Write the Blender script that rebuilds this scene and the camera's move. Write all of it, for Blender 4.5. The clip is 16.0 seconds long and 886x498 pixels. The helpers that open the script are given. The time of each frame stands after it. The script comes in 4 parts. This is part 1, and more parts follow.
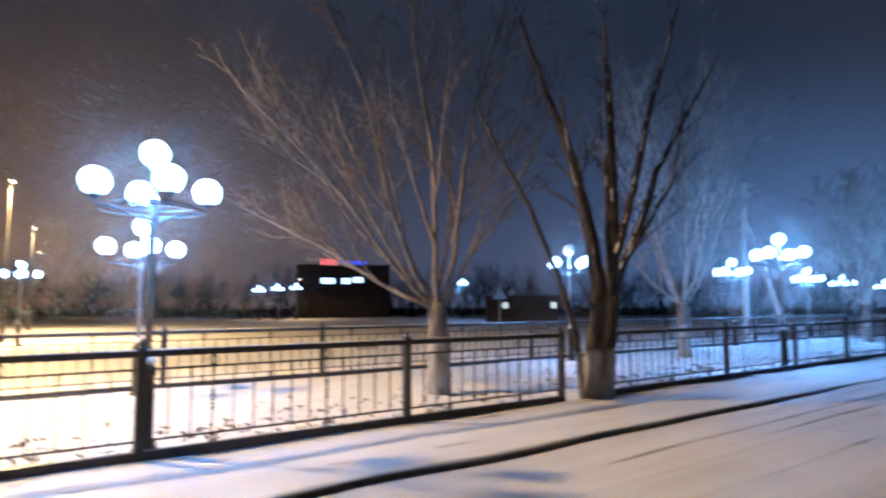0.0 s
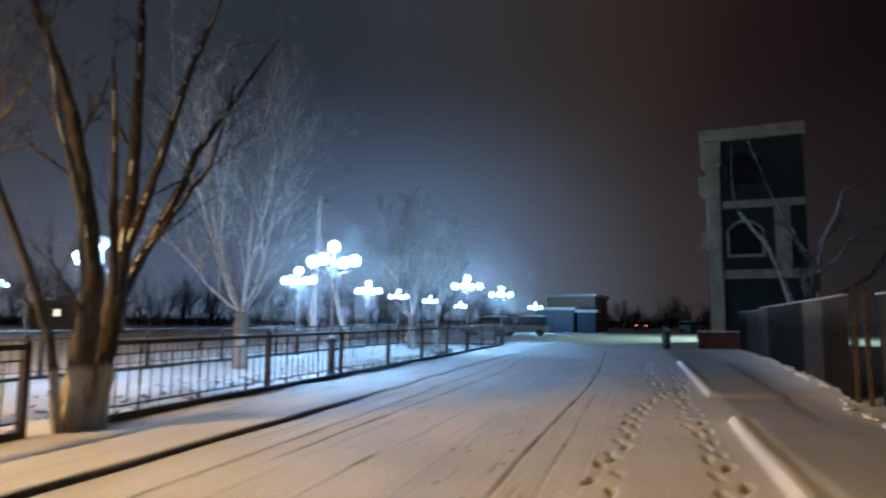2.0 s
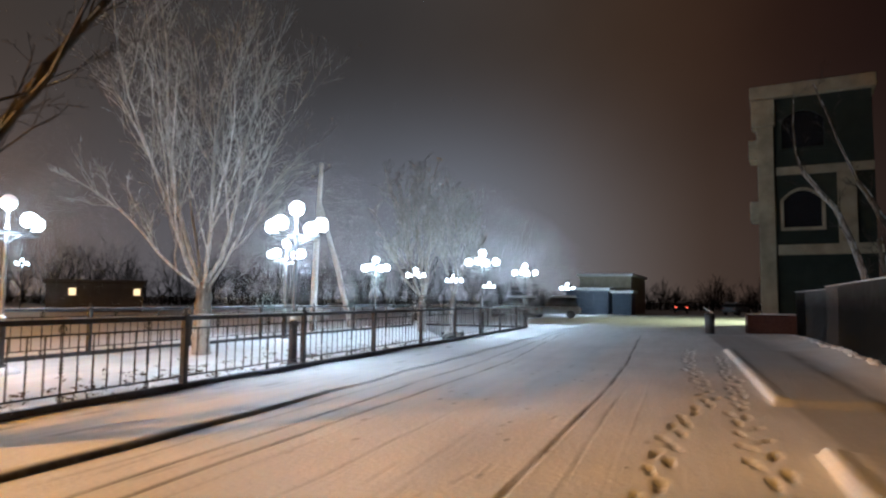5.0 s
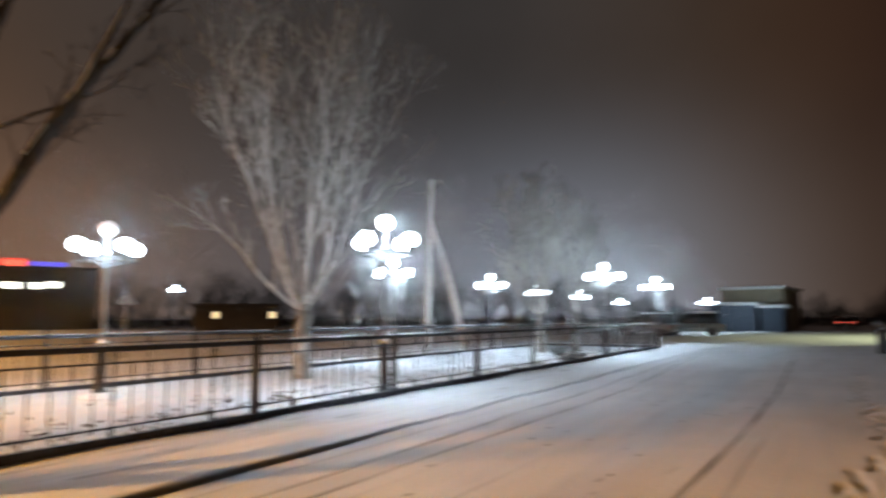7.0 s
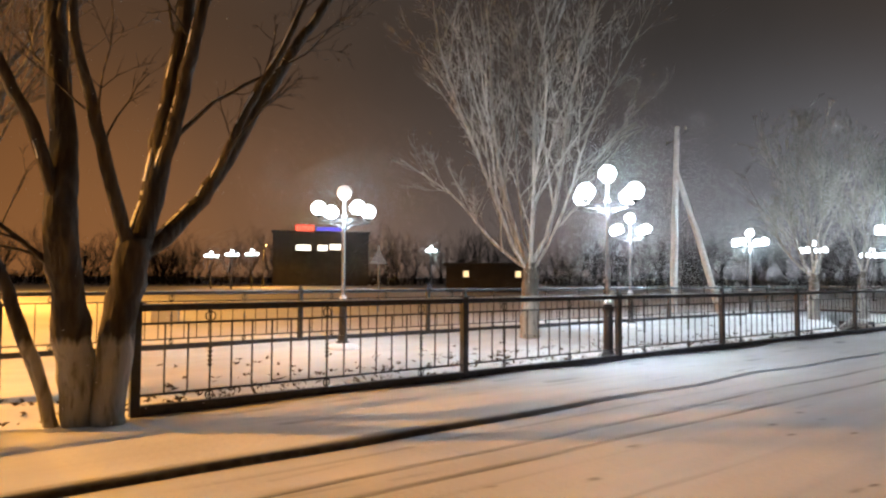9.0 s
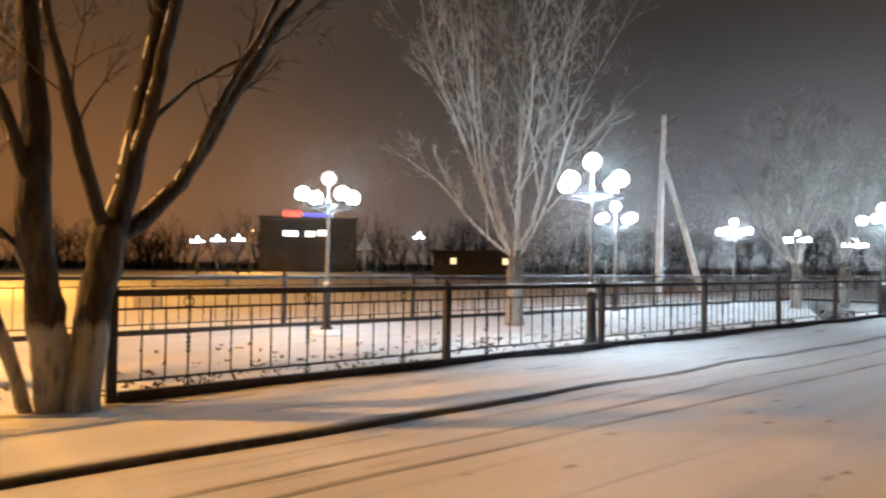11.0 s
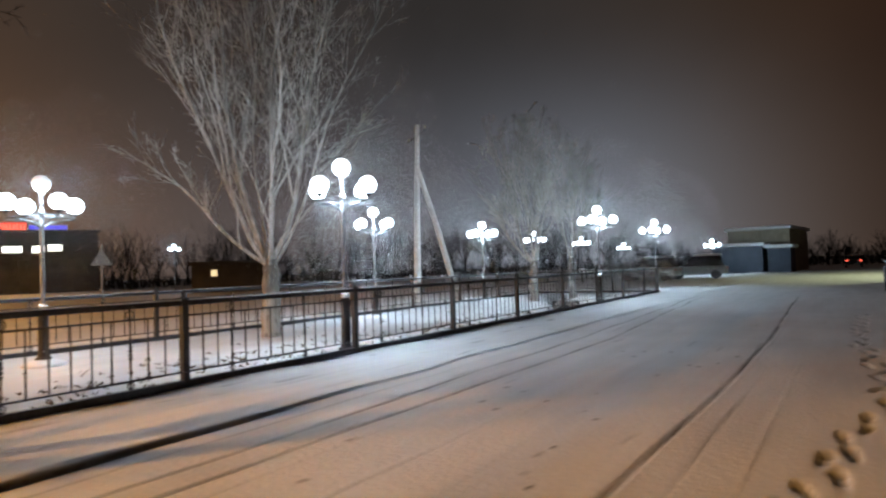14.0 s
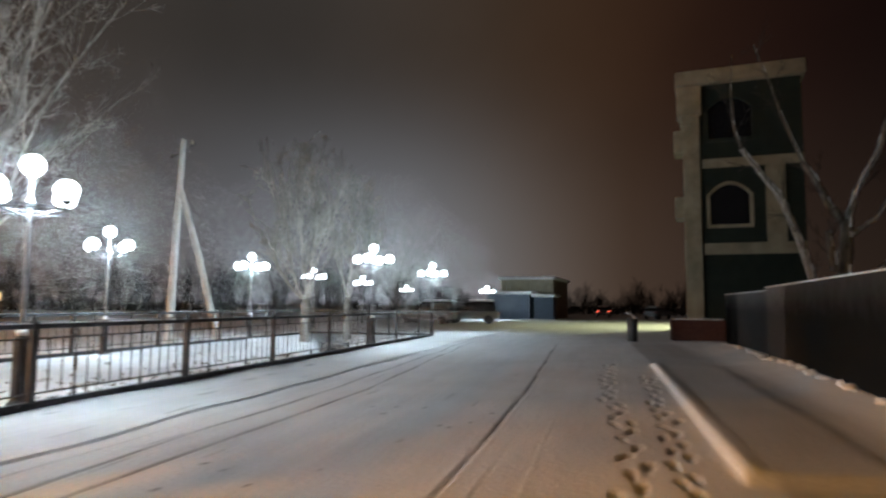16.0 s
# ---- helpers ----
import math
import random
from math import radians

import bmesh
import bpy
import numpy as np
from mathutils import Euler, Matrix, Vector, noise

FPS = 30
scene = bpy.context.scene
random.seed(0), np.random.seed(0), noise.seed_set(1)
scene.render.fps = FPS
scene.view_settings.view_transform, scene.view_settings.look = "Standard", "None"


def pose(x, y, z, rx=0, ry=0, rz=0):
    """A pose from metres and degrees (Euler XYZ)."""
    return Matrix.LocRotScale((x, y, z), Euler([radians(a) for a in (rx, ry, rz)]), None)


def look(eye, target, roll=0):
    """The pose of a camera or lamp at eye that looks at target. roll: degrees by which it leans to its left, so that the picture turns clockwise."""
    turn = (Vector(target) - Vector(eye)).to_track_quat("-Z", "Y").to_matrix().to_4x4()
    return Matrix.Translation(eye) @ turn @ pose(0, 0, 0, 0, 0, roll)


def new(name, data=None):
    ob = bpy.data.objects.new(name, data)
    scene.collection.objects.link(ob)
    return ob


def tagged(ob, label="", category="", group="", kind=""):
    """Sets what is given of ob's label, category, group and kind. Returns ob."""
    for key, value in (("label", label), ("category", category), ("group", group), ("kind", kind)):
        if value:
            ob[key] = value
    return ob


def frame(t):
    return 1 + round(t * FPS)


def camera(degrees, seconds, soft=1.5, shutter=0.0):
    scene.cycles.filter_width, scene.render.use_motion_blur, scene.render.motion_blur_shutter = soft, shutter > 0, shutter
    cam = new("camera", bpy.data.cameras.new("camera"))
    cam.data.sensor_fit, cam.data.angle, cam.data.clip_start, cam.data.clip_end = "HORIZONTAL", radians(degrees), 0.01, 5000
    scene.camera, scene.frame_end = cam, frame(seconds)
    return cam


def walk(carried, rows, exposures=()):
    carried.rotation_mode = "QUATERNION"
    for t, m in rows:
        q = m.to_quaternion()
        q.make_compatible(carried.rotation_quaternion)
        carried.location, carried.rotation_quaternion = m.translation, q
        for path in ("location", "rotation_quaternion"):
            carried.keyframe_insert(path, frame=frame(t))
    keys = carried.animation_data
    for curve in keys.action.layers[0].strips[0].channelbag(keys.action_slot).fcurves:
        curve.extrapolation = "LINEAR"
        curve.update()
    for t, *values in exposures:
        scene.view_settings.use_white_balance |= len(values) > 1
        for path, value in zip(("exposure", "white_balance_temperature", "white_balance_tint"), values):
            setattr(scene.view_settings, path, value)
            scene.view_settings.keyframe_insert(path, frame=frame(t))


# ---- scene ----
cam = camera(69.4, 16.0, soft=2.3, shutter=0.7)
PATH = [
    (0, (7.682, -1.86, 1.653), (6.126, -0.617, 1.836), -0.2),
    (0.3, (7.645, -1.616, 1.675), (6.226, -0.214, 1.828), 1.3),
    (0.5, (7.587, -1.365, 1.678), (6.382, 0.227, 1.792), 1.0),
    (1, (7.45, -0.646, 1.577), (6.563, 1.137, 1.764), -0.5),
    (1.5, (7.465, -0.108, 1.553), (6.733, 1.739, 1.783), 0.4),
    (2, (7.451, 0.435, 1.548), (6.899, 2.345, 1.766), 0.4),
    (2.5, (7.482, 0.986, 1.554), (7.012, 2.916, 1.786), 0.4),
    (3, (7.562, 1.587, 1.533), (7.142, 3.532, 1.737), 0.4),
    (3.5, (7.542, 2.206, 1.525), (7.093, 4.148, 1.692), -0.1),
    (4, (7.518, 2.897, 1.521), (6.899, 4.793, 1.672), 0.1),
    (6.5, (7.548, 5.429, 1.477), (6.841, 7.29, 1.668), 1.3),
    (7, (7.551, 5.731, 1.518), (6.528, 7.437, 1.733), -0.2),
    (7.5, (7.796, 6.017, 1.511), (6.428, 7.465, 1.69), 0.5),
    (8, (7.627, 6.386, 1.507), (6.129, 7.703, 1.661), 0.5),
    (10.5, (7.529, 6.761, 1.503), (5.885, 7.9, 1.536), 0.5),
    (11, (7.563, 6.768, 1.506), (5.986, 7.997, 1.555), 0.7),
    (11.5, (7.521, 6.813, 1.501), (6.004, 8.116, 1.564), 0.2),
    (12, (7.485, 6.836, 1.503), (6.072, 8.249, 1.566), -0.0),
    (12.5, (7.54, 6.829, 1.475), (6.224, 8.334, 1.55), -0.4),
    (13, (7.5, 6.869, 1.499), (6.29, 8.46, 1.566), -0.7),
    (13.5, (7.581, 6.932, 1.488), (6.499, 8.613, 1.55), -1.3),
    (14, (7.715, 7.12, 1.495), (6.664, 8.821, 1.558), -2.0),
    (14.5, (7.468, 7.624, 1.496), (6.59, 9.42, 1.546), -0.8),
    (15, (7.459, 8.06, 1.529), (6.771, 9.936, 1.614), -1.5),
    (15.5, (7.576, 8.496, 1.538), (7.003, 10.407, 1.676), -0.5),
    (16, (7.704, 8.814, 1.511), (7.253, 10.755, 1.685), 0.5),
]
# stops, kelvin and tint: the film starts cold and settles to a neutral balance
EXPOSURES = [(0.0, -0.05, 3600, 9), (1.0, 0.06, 3750, 0), (1.5, 0.08, 3850, -2), (2.5, 0.35, 4450, 4), (3.5, 0.45, 4900, 7),
             (4.5, 0.44, 5350, 8), (6.5, 0.4, 5600, 8), (8.0, 0.32, 6000, 10), (10.5, 0.5, 6150, 9), (11.0, 0.45, 5900, 8), (12.5, 0.16, 5650, 8), (14.0, 0.05, 5700, 8), (16.0, 0.3, 6000, 6)]
walk(cam, [(t, look(eye, target, roll)) for t, eye, target, roll in PATH], EXPOSURES)


# ---- sky and lights ----
world = bpy.data.worlds.new("night_sky")
scene.world = world
world.use_nodes = True
wn, wl = world.node_tree.nodes, world.node_tree.links
bg = wn["Background"]
tc = wn.new("ShaderNodeTexCoord")
sep = wn.new("ShaderNodeSeparateXYZ")
wl.new(tc.outputs["Generated"], sep.inputs[0])
mix_az = wn.new("ShaderNodeMapRange")
mix_az.inputs["From Min"].default_value, mix_az.inputs["From Max"].default_value = -1.0, 1.0
wl.new(sep.outputs["X"], mix_az.inputs["Value"])


def azimuth_ramp(stops):
    """A colour by the compass: 0 is west, 0.5 straight along the road, 1 east."""
    node = wn.new("ShaderNodeValToRGB")
    node.color_ramp.interpolation = "B_SPLINE"
    node.color_ramp.elements[0].color, node.color_ramp.elements[1].color = (*stops[0][1], 1), (*stops[-1][1], 1)
    for at, c in stops[1:-1]:
        node.color_ramp.elements.new(at).color = (*c, 1)
    wl.new(mix_az.outputs[0], node.inputs[0])
    return node


def ranged(source, a, b, c, d, kind="SMOOTHERSTEP"):
    node = wn.new("ShaderNodeMapRange")
    node.interpolation_type = kind
    for name, value in zip(("From Min", "From Max", "To Min", "To Max"), (a, b, c, d)):
        node.inputs[name].default_value = value
    wl.new(source, node.inputs["Value"])
    return node.outputs[0]


def scaled(color, factor):
    node = wn.new("ShaderNodeVectorMath")
    node.operation = "SCALE"
    wl.new(color, node.inputs[0])
    wl.new(factor, node.inputs["Scale"])
    return node.outputs[0]


# snow clouds, orange over the street in the west, brown along the road, nearly black in the east
overhead = azimuth_ramp([(0.0, (0.15, 0.055, 0.012)), (0.03, (0.075, 0.038, 0.018)), (0.09, (0.043, 0.03, 0.022)), (0.18, (0.034, 0.027, 0.022)), (0.3, (0.029, 0.0245, 0.0215)),
                         (0.42, (0.034, 0.022, 0.0145)), (0.5, (0.037, 0.018, 0.0092)), (0.58, (0.015, 0.006, 0.004)), (0.68, (0.004, 0.002, 0.0018)), (1.0, (0.004, 0.002, 0.0018))])
# snowy air low over the lamp-lit park
low_glow = azimuth_ramp([(0.0, (0.06, 0.024, 0.007)), (0.1, (0.034, 0.026, 0.022)), (0.22, (0.042, 0.042, 0.048)), (0.35, (0.13, 0.136, 0.149)), (0.44, (0.052, 0.045, 0.04)),
                         (0.53, (0.01, 0.006, 0.003)), (1.0, (0.0, 0.0, 0.0))])
cloud = wn.new("ShaderNodeTexNoise")
cloud.inputs["Scale"].default_value, cloud.inputs["Detail"].default_value = 2.2, 4.0
wl.new(tc.outputs["Generated"], cloud.inputs["Vector"])
drift = ranged(cloud.outputs["Fac"], 0.25, 0.75, 0.78, 1.22, "LINEAR")
glow = scaled(low_glow.outputs[0], ranged(sep.outputs["Z"], -0.05, 0.42, 1.5, 0.0))
both = wn.new("ShaderNodeVectorMath")
both.operation = "ADD"
wl.new(scaled(overhead.outputs[0], drift), both.inputs[0])
wl.new(glow, both.inputs[1])
wl.new(both.outputs[0], bg.inputs["Color"])
# the glow of the town lies ahead; behind, the sky is darker
wl.new(ranged(sep.outputs["Y"], -0.8, 0.3, 0.3, 1.0, "LINEAR"), bg.inputs["Strength"])


def point_light(name, at, power, color, size):
    data = bpy.data.lights.new(name, "POINT")
    data.energy, data.color, data.shadow_soft_size = power, color, size
    ob = new(name, data)
    ob.location = at
    return ob


WHITE, SODIUM, GREENISH = (0.8, 0.94, 1.0), (1.0, 0.43, 0.065), (1.0, 0.97, 0.5)
# park lamps: x, y, height of the top globe
PARK_LAMPS = [(-0.35, 0.15, 3.5), (-0.35, 16.55, 3.52), (-0.3, 31.7, 3.6), (-0.5, 41.7, 3.56),
              (-5.35, 13.55, 3.42), (-5.75, 24.45, 3.52), (-6.4, 33.5, 3.48), (-5.52, 1.27, 3.22)]
FAR_LAMPS = [(-26.0, 1.2, 3.6), (-68.9, 30.0, 4.3), (-68.3, 32.2, 4.5), (-67.6, 34.4, 4.6), (-58.0, 54.0, 5.3), (-9.2, 46.0, 3.6), (-10.0, 57.0, 3.6), (-13.4, 81.0, 3.6), (-2.9, 75.0, 3.35)]
for k, (x, y, z) in enumerate(PARK_LAMPS):
    # some lamps burn lower
    point_light("park_lamp_light", (x, y, z - 0.42), 230 if k in (0, 7) else 300 if k == 4 else 560 if k == 1 else 760, WHITE, 0.2)
point_light("park_lamp_light", (-58.0, 54.0, 4.9), 600, WHITE, 0.2)
point_light("park_lamp_light", (-2.9, 75.0, 2.95), 1000, WHITE, 0.2)
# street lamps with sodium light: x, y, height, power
# first: unseen, set from the shadows it casts; last: added to light the shop
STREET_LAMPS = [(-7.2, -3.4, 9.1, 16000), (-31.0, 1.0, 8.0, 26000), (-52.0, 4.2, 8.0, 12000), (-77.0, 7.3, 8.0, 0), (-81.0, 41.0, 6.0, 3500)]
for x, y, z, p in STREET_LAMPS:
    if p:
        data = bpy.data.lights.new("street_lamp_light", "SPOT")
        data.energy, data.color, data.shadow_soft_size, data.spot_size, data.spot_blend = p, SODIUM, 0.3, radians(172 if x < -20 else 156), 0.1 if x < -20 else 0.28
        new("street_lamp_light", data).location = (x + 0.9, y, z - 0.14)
plaza = bpy.data.lights.new("plaza_lamp_light", "SPOT")
plaza.energy, plaza.color, plaza.shadow_soft_size, plaza.spot_size, plaza.spot_blend = 5000, GREENISH, 0.2, radians(150), 0.3
new("plaza_lamp_light", plaza).location = (17.2, 60.0, 8.0)


# ---- materials ----
def material(name, color, rough=0.7, metal=0.0, second=None, scale=6.0, bump=0.15, bump_scale=40.0, emit=None, strength=0.0):
    m = bpy.data.materials.new(name)
    m.use_nodes = True
    n, l = m.node_tree.nodes, m.node_tree.links
    b = n["Principled BSDF"]
    b.inputs["Roughness"].default_value, b.inputs["Metallic"].default_value = rough, metal
    b.inputs["Base Color"].default_value = (*color, 1)
    co = n.new("ShaderNodeTexCoord")
    if second:
        a = n.new("ShaderNodeTexNoise")
        a.inputs["Scale"].default_value, a.inputs["Detail"].default_value = scale, 8.0
        l.new(co.outputs["Object"], a.inputs["Vector"])
        r = n.new("ShaderNodeValToRGB")
        r.color_ramp.elements[0].position, r.color_ramp.elements[1].position = 0.35, 0.68
        r.color_ramp.elements[0].color, r.color_ramp.elements[1].color = (*color, 1), (*second, 1)
        l.new(a.outputs["Fac"], r.inputs[0])
        l.new(r.outputs[0], b.inputs["Base Color"])
    if bump:
        a2 = n.new("ShaderNodeTexNoise")
        a2.inputs["Scale"].default_value, a2.inputs["Detail"].default_value = bump_scale, 6.0
        l.new(co.outputs["Object"], a2.inputs["Vector"])
        bu = n.new("ShaderNodeBump")
        bu.inputs["Strength"].default_value, bu.inputs["Distance"].default_value = bump, 0.02
        l.new(a2.outputs["Fac"], bu.inputs["Height"])
        l.new(bu.outputs[0], b.inputs["Normal"])
    if emit:
        b.inputs["Emission Color"].default_value = (*emit, 1)
        b.inputs["Emission Strength"].default_value = strength
    return m


M_IRON = material("black_painted_iron", (0.018, 0.018, 0.02), 0.45, 0.0, (0.035, 0.032, 0.032), 14, 0.12, 90)
M_POLE = material("grey_painted_pole", (0.16, 0.165, 0.17), 0.5, 0.2, (0.26, 0.26, 0.27), 9, 0.1, 60)
M_GLOBE = material("lit_globe", (0.9, 0.9, 0.9), 0.4, bump=0, emit=(0.86, 0.94, 1.0), strength=9.0)
M_GLOBE_DIM = material("dim_globe", (0.9, 0.9, 0.9), 0.4, bump=0, emit=(1.0, 0.88, 0.86), strength=0.42)
M_SODIUM = material("sodium_lens", (0.9, 0.7, 0.4), 0.4, bump=0, emit=(1.0, 0.5, 0.14), strength=14.0)
M_PALE_CONCRETE = material("pale_concrete", (0.42, 0.41, 0.39), 0.85, 0, (0.58, 0.57, 0.54), 5, 0.3, 30)
M_CONCRETE = material("concrete", (0.24, 0.23, 0.22), 0.85, 0, (0.36, 0.35, 0.33), 5, 0.3, 30)
M_CREAM = material("cream_plaster", (0.36, 0.32, 0.24), 0.85, 0, (0.48, 0.43, 0.33), 1.6, 0.2, 25)
# the dim front's darkness is put into this ochre and the green below
M_OCHRE = material("darkened_ochre_plaster", (0.21, 0.165, 0.105), 0.9, 0, (0.32, 0.26, 0.175), 1.3, 0.25, 22)
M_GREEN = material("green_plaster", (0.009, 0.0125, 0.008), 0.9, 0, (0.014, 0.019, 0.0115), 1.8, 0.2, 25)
M_GLASS = material("dark_window_glass", (0.01, 0.01, 0.012), 0.08, 0, bump=0)
M_BRICK = material("dark_red_brick", (0.055, 0.018, 0.014), 0.85, 0, (0.09, 0.034, 0.026), 8, 0.4, 30)
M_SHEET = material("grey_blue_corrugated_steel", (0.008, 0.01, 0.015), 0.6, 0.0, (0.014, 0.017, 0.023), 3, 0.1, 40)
M_BLUE = material("blue_painted_steel", (0.02, 0.034, 0.06), 0.5, 0.0, (0.03, 0.05, 0.085), 3, 0.1, 40)
M_LIT = material("lit_window", (0.6, 0.5, 0.3), 0.5, bump=0, emit=(1.0, 0.72, 0.35), strength=1.1)
M_TUBE = material("shop_lamp_pane", (0.7, 0.7, 0.65), 0.5, bump=0, emit=(1.0, 0.93, 0.75), strength=2.2)
M_SCRUB = material("dark_scrub", (0.004, 0.0035, 0.003), 0.95, 0, (0.012, 0.01, 0.008), 3, 0)
M_RED = material("red_sign_face", (0.3, 0.03, 0.02), 0.5, bump=0, emit=(1.0, 0.08, 0.04), strength=0.6)
M_RED_BRIGHT = material("red_light", (0.5, 0.05, 0.03), 0.5, bump=0, emit=(1.0, 0.12, 0.06), strength=2.0)
M_RED_DULL = material("red_plastic", (0.3, 0.03, 0.02), 0.4, bump=0)
M_BLUE_LIGHT = material("blue_sign_face", (0.05, 0.05, 0.3), 0.5, bump=0, emit=(0.2, 0.16, 1.0), strength=0.6)
M_DARKWALL = material("dark_plaster", (0.03, 0.025, 0.022), 0.9, 0, (0.05, 0.04, 0.034), 0.8, 0.2, 12)
M_CARGREY = material("dark_car_paint", (0.04, 0.042, 0.05), 0.3, 0.3, (0.06, 0.06, 0.065), 3, 0.0, 10)
M_PLANK = material("weathered_plank", (0.05, 0.038, 0.026), 0.85, 0, (0.1, 0.078, 0.055), 9, 0.4, 50)
M_LEAF = material("dry_leaf", (0.05, 0.03, 0.016), 0.8, 0, (0.12, 0.075, 0.035), 12, 0.2, 60)
M_SNOWCAP = material("settled_snow", (0.8, 0.81, 0.83), 0.8, 0, (0.86, 0.86, 0.87), 10, 0.5, 60)


def snow_ground():
    m = bpy.data.materials.new("trodden_snow")
    m.use_nodes = True
    n, l = m.node_tree.nodes, m.node_tree.links
    b = n["Principled BSDF"]
    b.inputs["Roughness"].default_value = 0.75
    co = n.new("ShaderNodeTexCoord")
    big = n.new("ShaderNodeTexNoise")
    big.inputs["Scale"].default_value, big.inputs["Detail"].default_value = 0.5, 8
    fine = n.new("ShaderNodeTexNoise")
    fine.inputs["Scale"].default_value, fine.inputs["Detail"].default_value = 14, 8
    # streaks of wind-blown snow and old wheel marks along the road
    mp = n.new("ShaderNodeMapping")
    mp.inputs["Scale"].default_value = (2.2, 0.2, 1)
    streak = n.new("ShaderNodeTexNoise")
    streak.inputs["Scale"].default_value, streak.inputs["Detail"].default_value = 1.3, 6
    for node in (big, fine):
        l.new(co.outputs["Object"], node.inputs["Vector"])
    l.new(co.outputs["Object"], mp.inputs[0])
    l.new(mp.outputs[0], streak.inputs["Vector"])
    snow = n.new("ShaderNodeValToRGB")
    snow.color_ramp.elements[0].position, snow.color_ramp.elements[1].position = 0.34, 0.6
    snow.color_ramp.elements[0].color, snow.color_ramp.elements[1].color = (0.62, 0.615, 0.62, 1), (0.74, 0.74, 0.75, 1)
    add = n.new("ShaderNodeMath")
    add.operation = "ADD"
    half = n.new("ShaderNodeMath")
    half.operation, half.inputs[1].default_value = "MULTIPLY", 0.5
    l.new(big.outputs["Fac"], add.inputs[0])
    l.new(streak.outputs["Fac"], add.inputs[1])
    l.new(add.outputs[0], half.inputs[0])
    l.new(half.outputs[0], snow.inputs[0])
    worn = n.new("ShaderNodeAttribute")
    worn.attribute_name = "worn"
    mixer = n.new("ShaderNodeMix")
    mixer.data_type = "RGBA"
    wmul = n.new("ShaderNodeMath")
    wmul.operation = "MULTIPLY"
    wr = n.new("ShaderNodeMapRange")
    wr.inputs["From Min"].default_value, wr.inputs["From Max"].default_value = 0.3, 0.62
    wr.inputs["To Min"].default_value = 0.9
    l.new(fine.outputs["Fac"], wr.inputs["Value"])
    l.new(worn.outputs["Fac"], wmul.inputs[0])
    l.new(wr.outputs[0], wmul.inputs[1])
    l.new(wmul.outputs[0], mixer.inputs["Factor"])
    l.new(snow.outputs[0], mixer.inputs["A"])
    mixer.inputs["B"].default_value = (0.055, 0.05, 0.045, 1)
    l.new(mixer.outputs["Result"], b.inputs["Base Color"])
    bu = n.new("ShaderNodeBump")
    bu.inputs["Strength"].default_value, bu.inputs["Distance"].default_value = 0.5, 0.02
    l.new(fine.outputs["Fac"], bu.inputs["Height"])
    crust = n.new("ShaderNodeTexNoise")
    crust.inputs["Scale"].default_value, crust.inputs["Detail"].default_value = 2.6, 5
    l.new(mp.outputs[0], crust.inputs["Vector"])
    swell = n.new("ShaderNodeBump")
    swell.inputs["Strength"].default_value, swell.inputs["Distance"].default_value = 0.12, 0.05
    l.new(crust.outputs["Fac"], swell.inputs["Height"])
    l.new(swell.outputs[0], bu.inputs["Normal"])
    l.new(bu.outputs[0], b.inputs["Normal"])
    return m


def bark(name, dark, light, wash=0.0):
    """Bark, with a coat of lime wash up to that height."""
    m = bpy.data.materials.new(name)
    m.use_nodes = True
    n, l = m.node_tree.nodes, m.node_tree.links
    b = n["Principled BSDF"]
    b.inputs["Roughness"].default_value = 0.85
    co = n.new("ShaderNodeTexCoord")
    mp = n.new("ShaderNodeMapping")
    mp.inputs["Scale"].default_value = (14, 14, 3)
    l.new(co.outputs["Object"], mp.inputs[0])
    a = n.new("ShaderNodeTexNoise")
    a.inputs["Scale"].default_value, a.inputs["Detail"].default_value = 1.0, 8
    l.new(mp.outputs[0], a.inputs["Vector"])
    r = n.new("ShaderNodeValToRGB")
    r.color_ramp.elements[0].position, r.color_ramp.elements[1].position = 0.35, 0.7
    r.color_ramp.elements[0].color, r.color_ramp.elements[1].color = (*dark, 1), (*light, 1)
    l.new(a.outputs["Fac"], r.inputs[0])
    col = r.outputs[0]
    if wash:
        s = n.new("ShaderNodeSeparateXYZ")
        l.new(co.outputs["Object"], s.inputs[0])
        ad = n.new("ShaderNodeMath")
        ad.operation = "MULTIPLY_ADD"
        ad.inputs[1].default_value = -0.22
        l.new(a.outputs["Fac"], ad.inputs[0])
        l.new(s.outputs["Z"], ad.inputs[2])
        st = n.new("ShaderNodeMapRange")
        st.inputs["From Min"].default_value, st.inputs["From Max"].default_value = wash - 0.16, wash - 0.06
        st.inputs["To Min"].default_value, st.inputs["To Max"].default_value = 1, 0
        l.new(ad.outputs[0], st.inputs["Value"])
        mx = n.new("ShaderNodeMix")
        mx.data_type = "RGBA"
        l.new(st.outputs[0], mx.inputs["Factor"])
        l.new(col, mx.inputs["A"])
        chip = n.new("ShaderNodeValToRGB")
        chip.color_ramp.elements[0].position, chip.color_ramp.elements[1].position = 0.32, 0.5
        chip.color_ramp.elements[0].color, chip.color_ramp.elements[1].color = (0.14, 0.125, 0.105, 1), (0.32, 0.3, 0.275, 1)
        l.new(a.outputs["Fac"], chip.inputs[0])
        l.new(chip.outputs[0], mx.inputs["B"])
        col = mx.outputs["Result"]
    l.new(col, b.inputs["Base Color"])
    bu = n.new("ShaderNodeBump")
    bu.inputs["Strength"].default_value, bu.inputs["Distance"].default_value = 1.0, 0.05
    l.new(a.outputs["Fac"], bu.inputs["Height"])
    l.new(bu.outputs[0], b.inputs["Normal"])
    return m


M_GROUND = snow_ground()


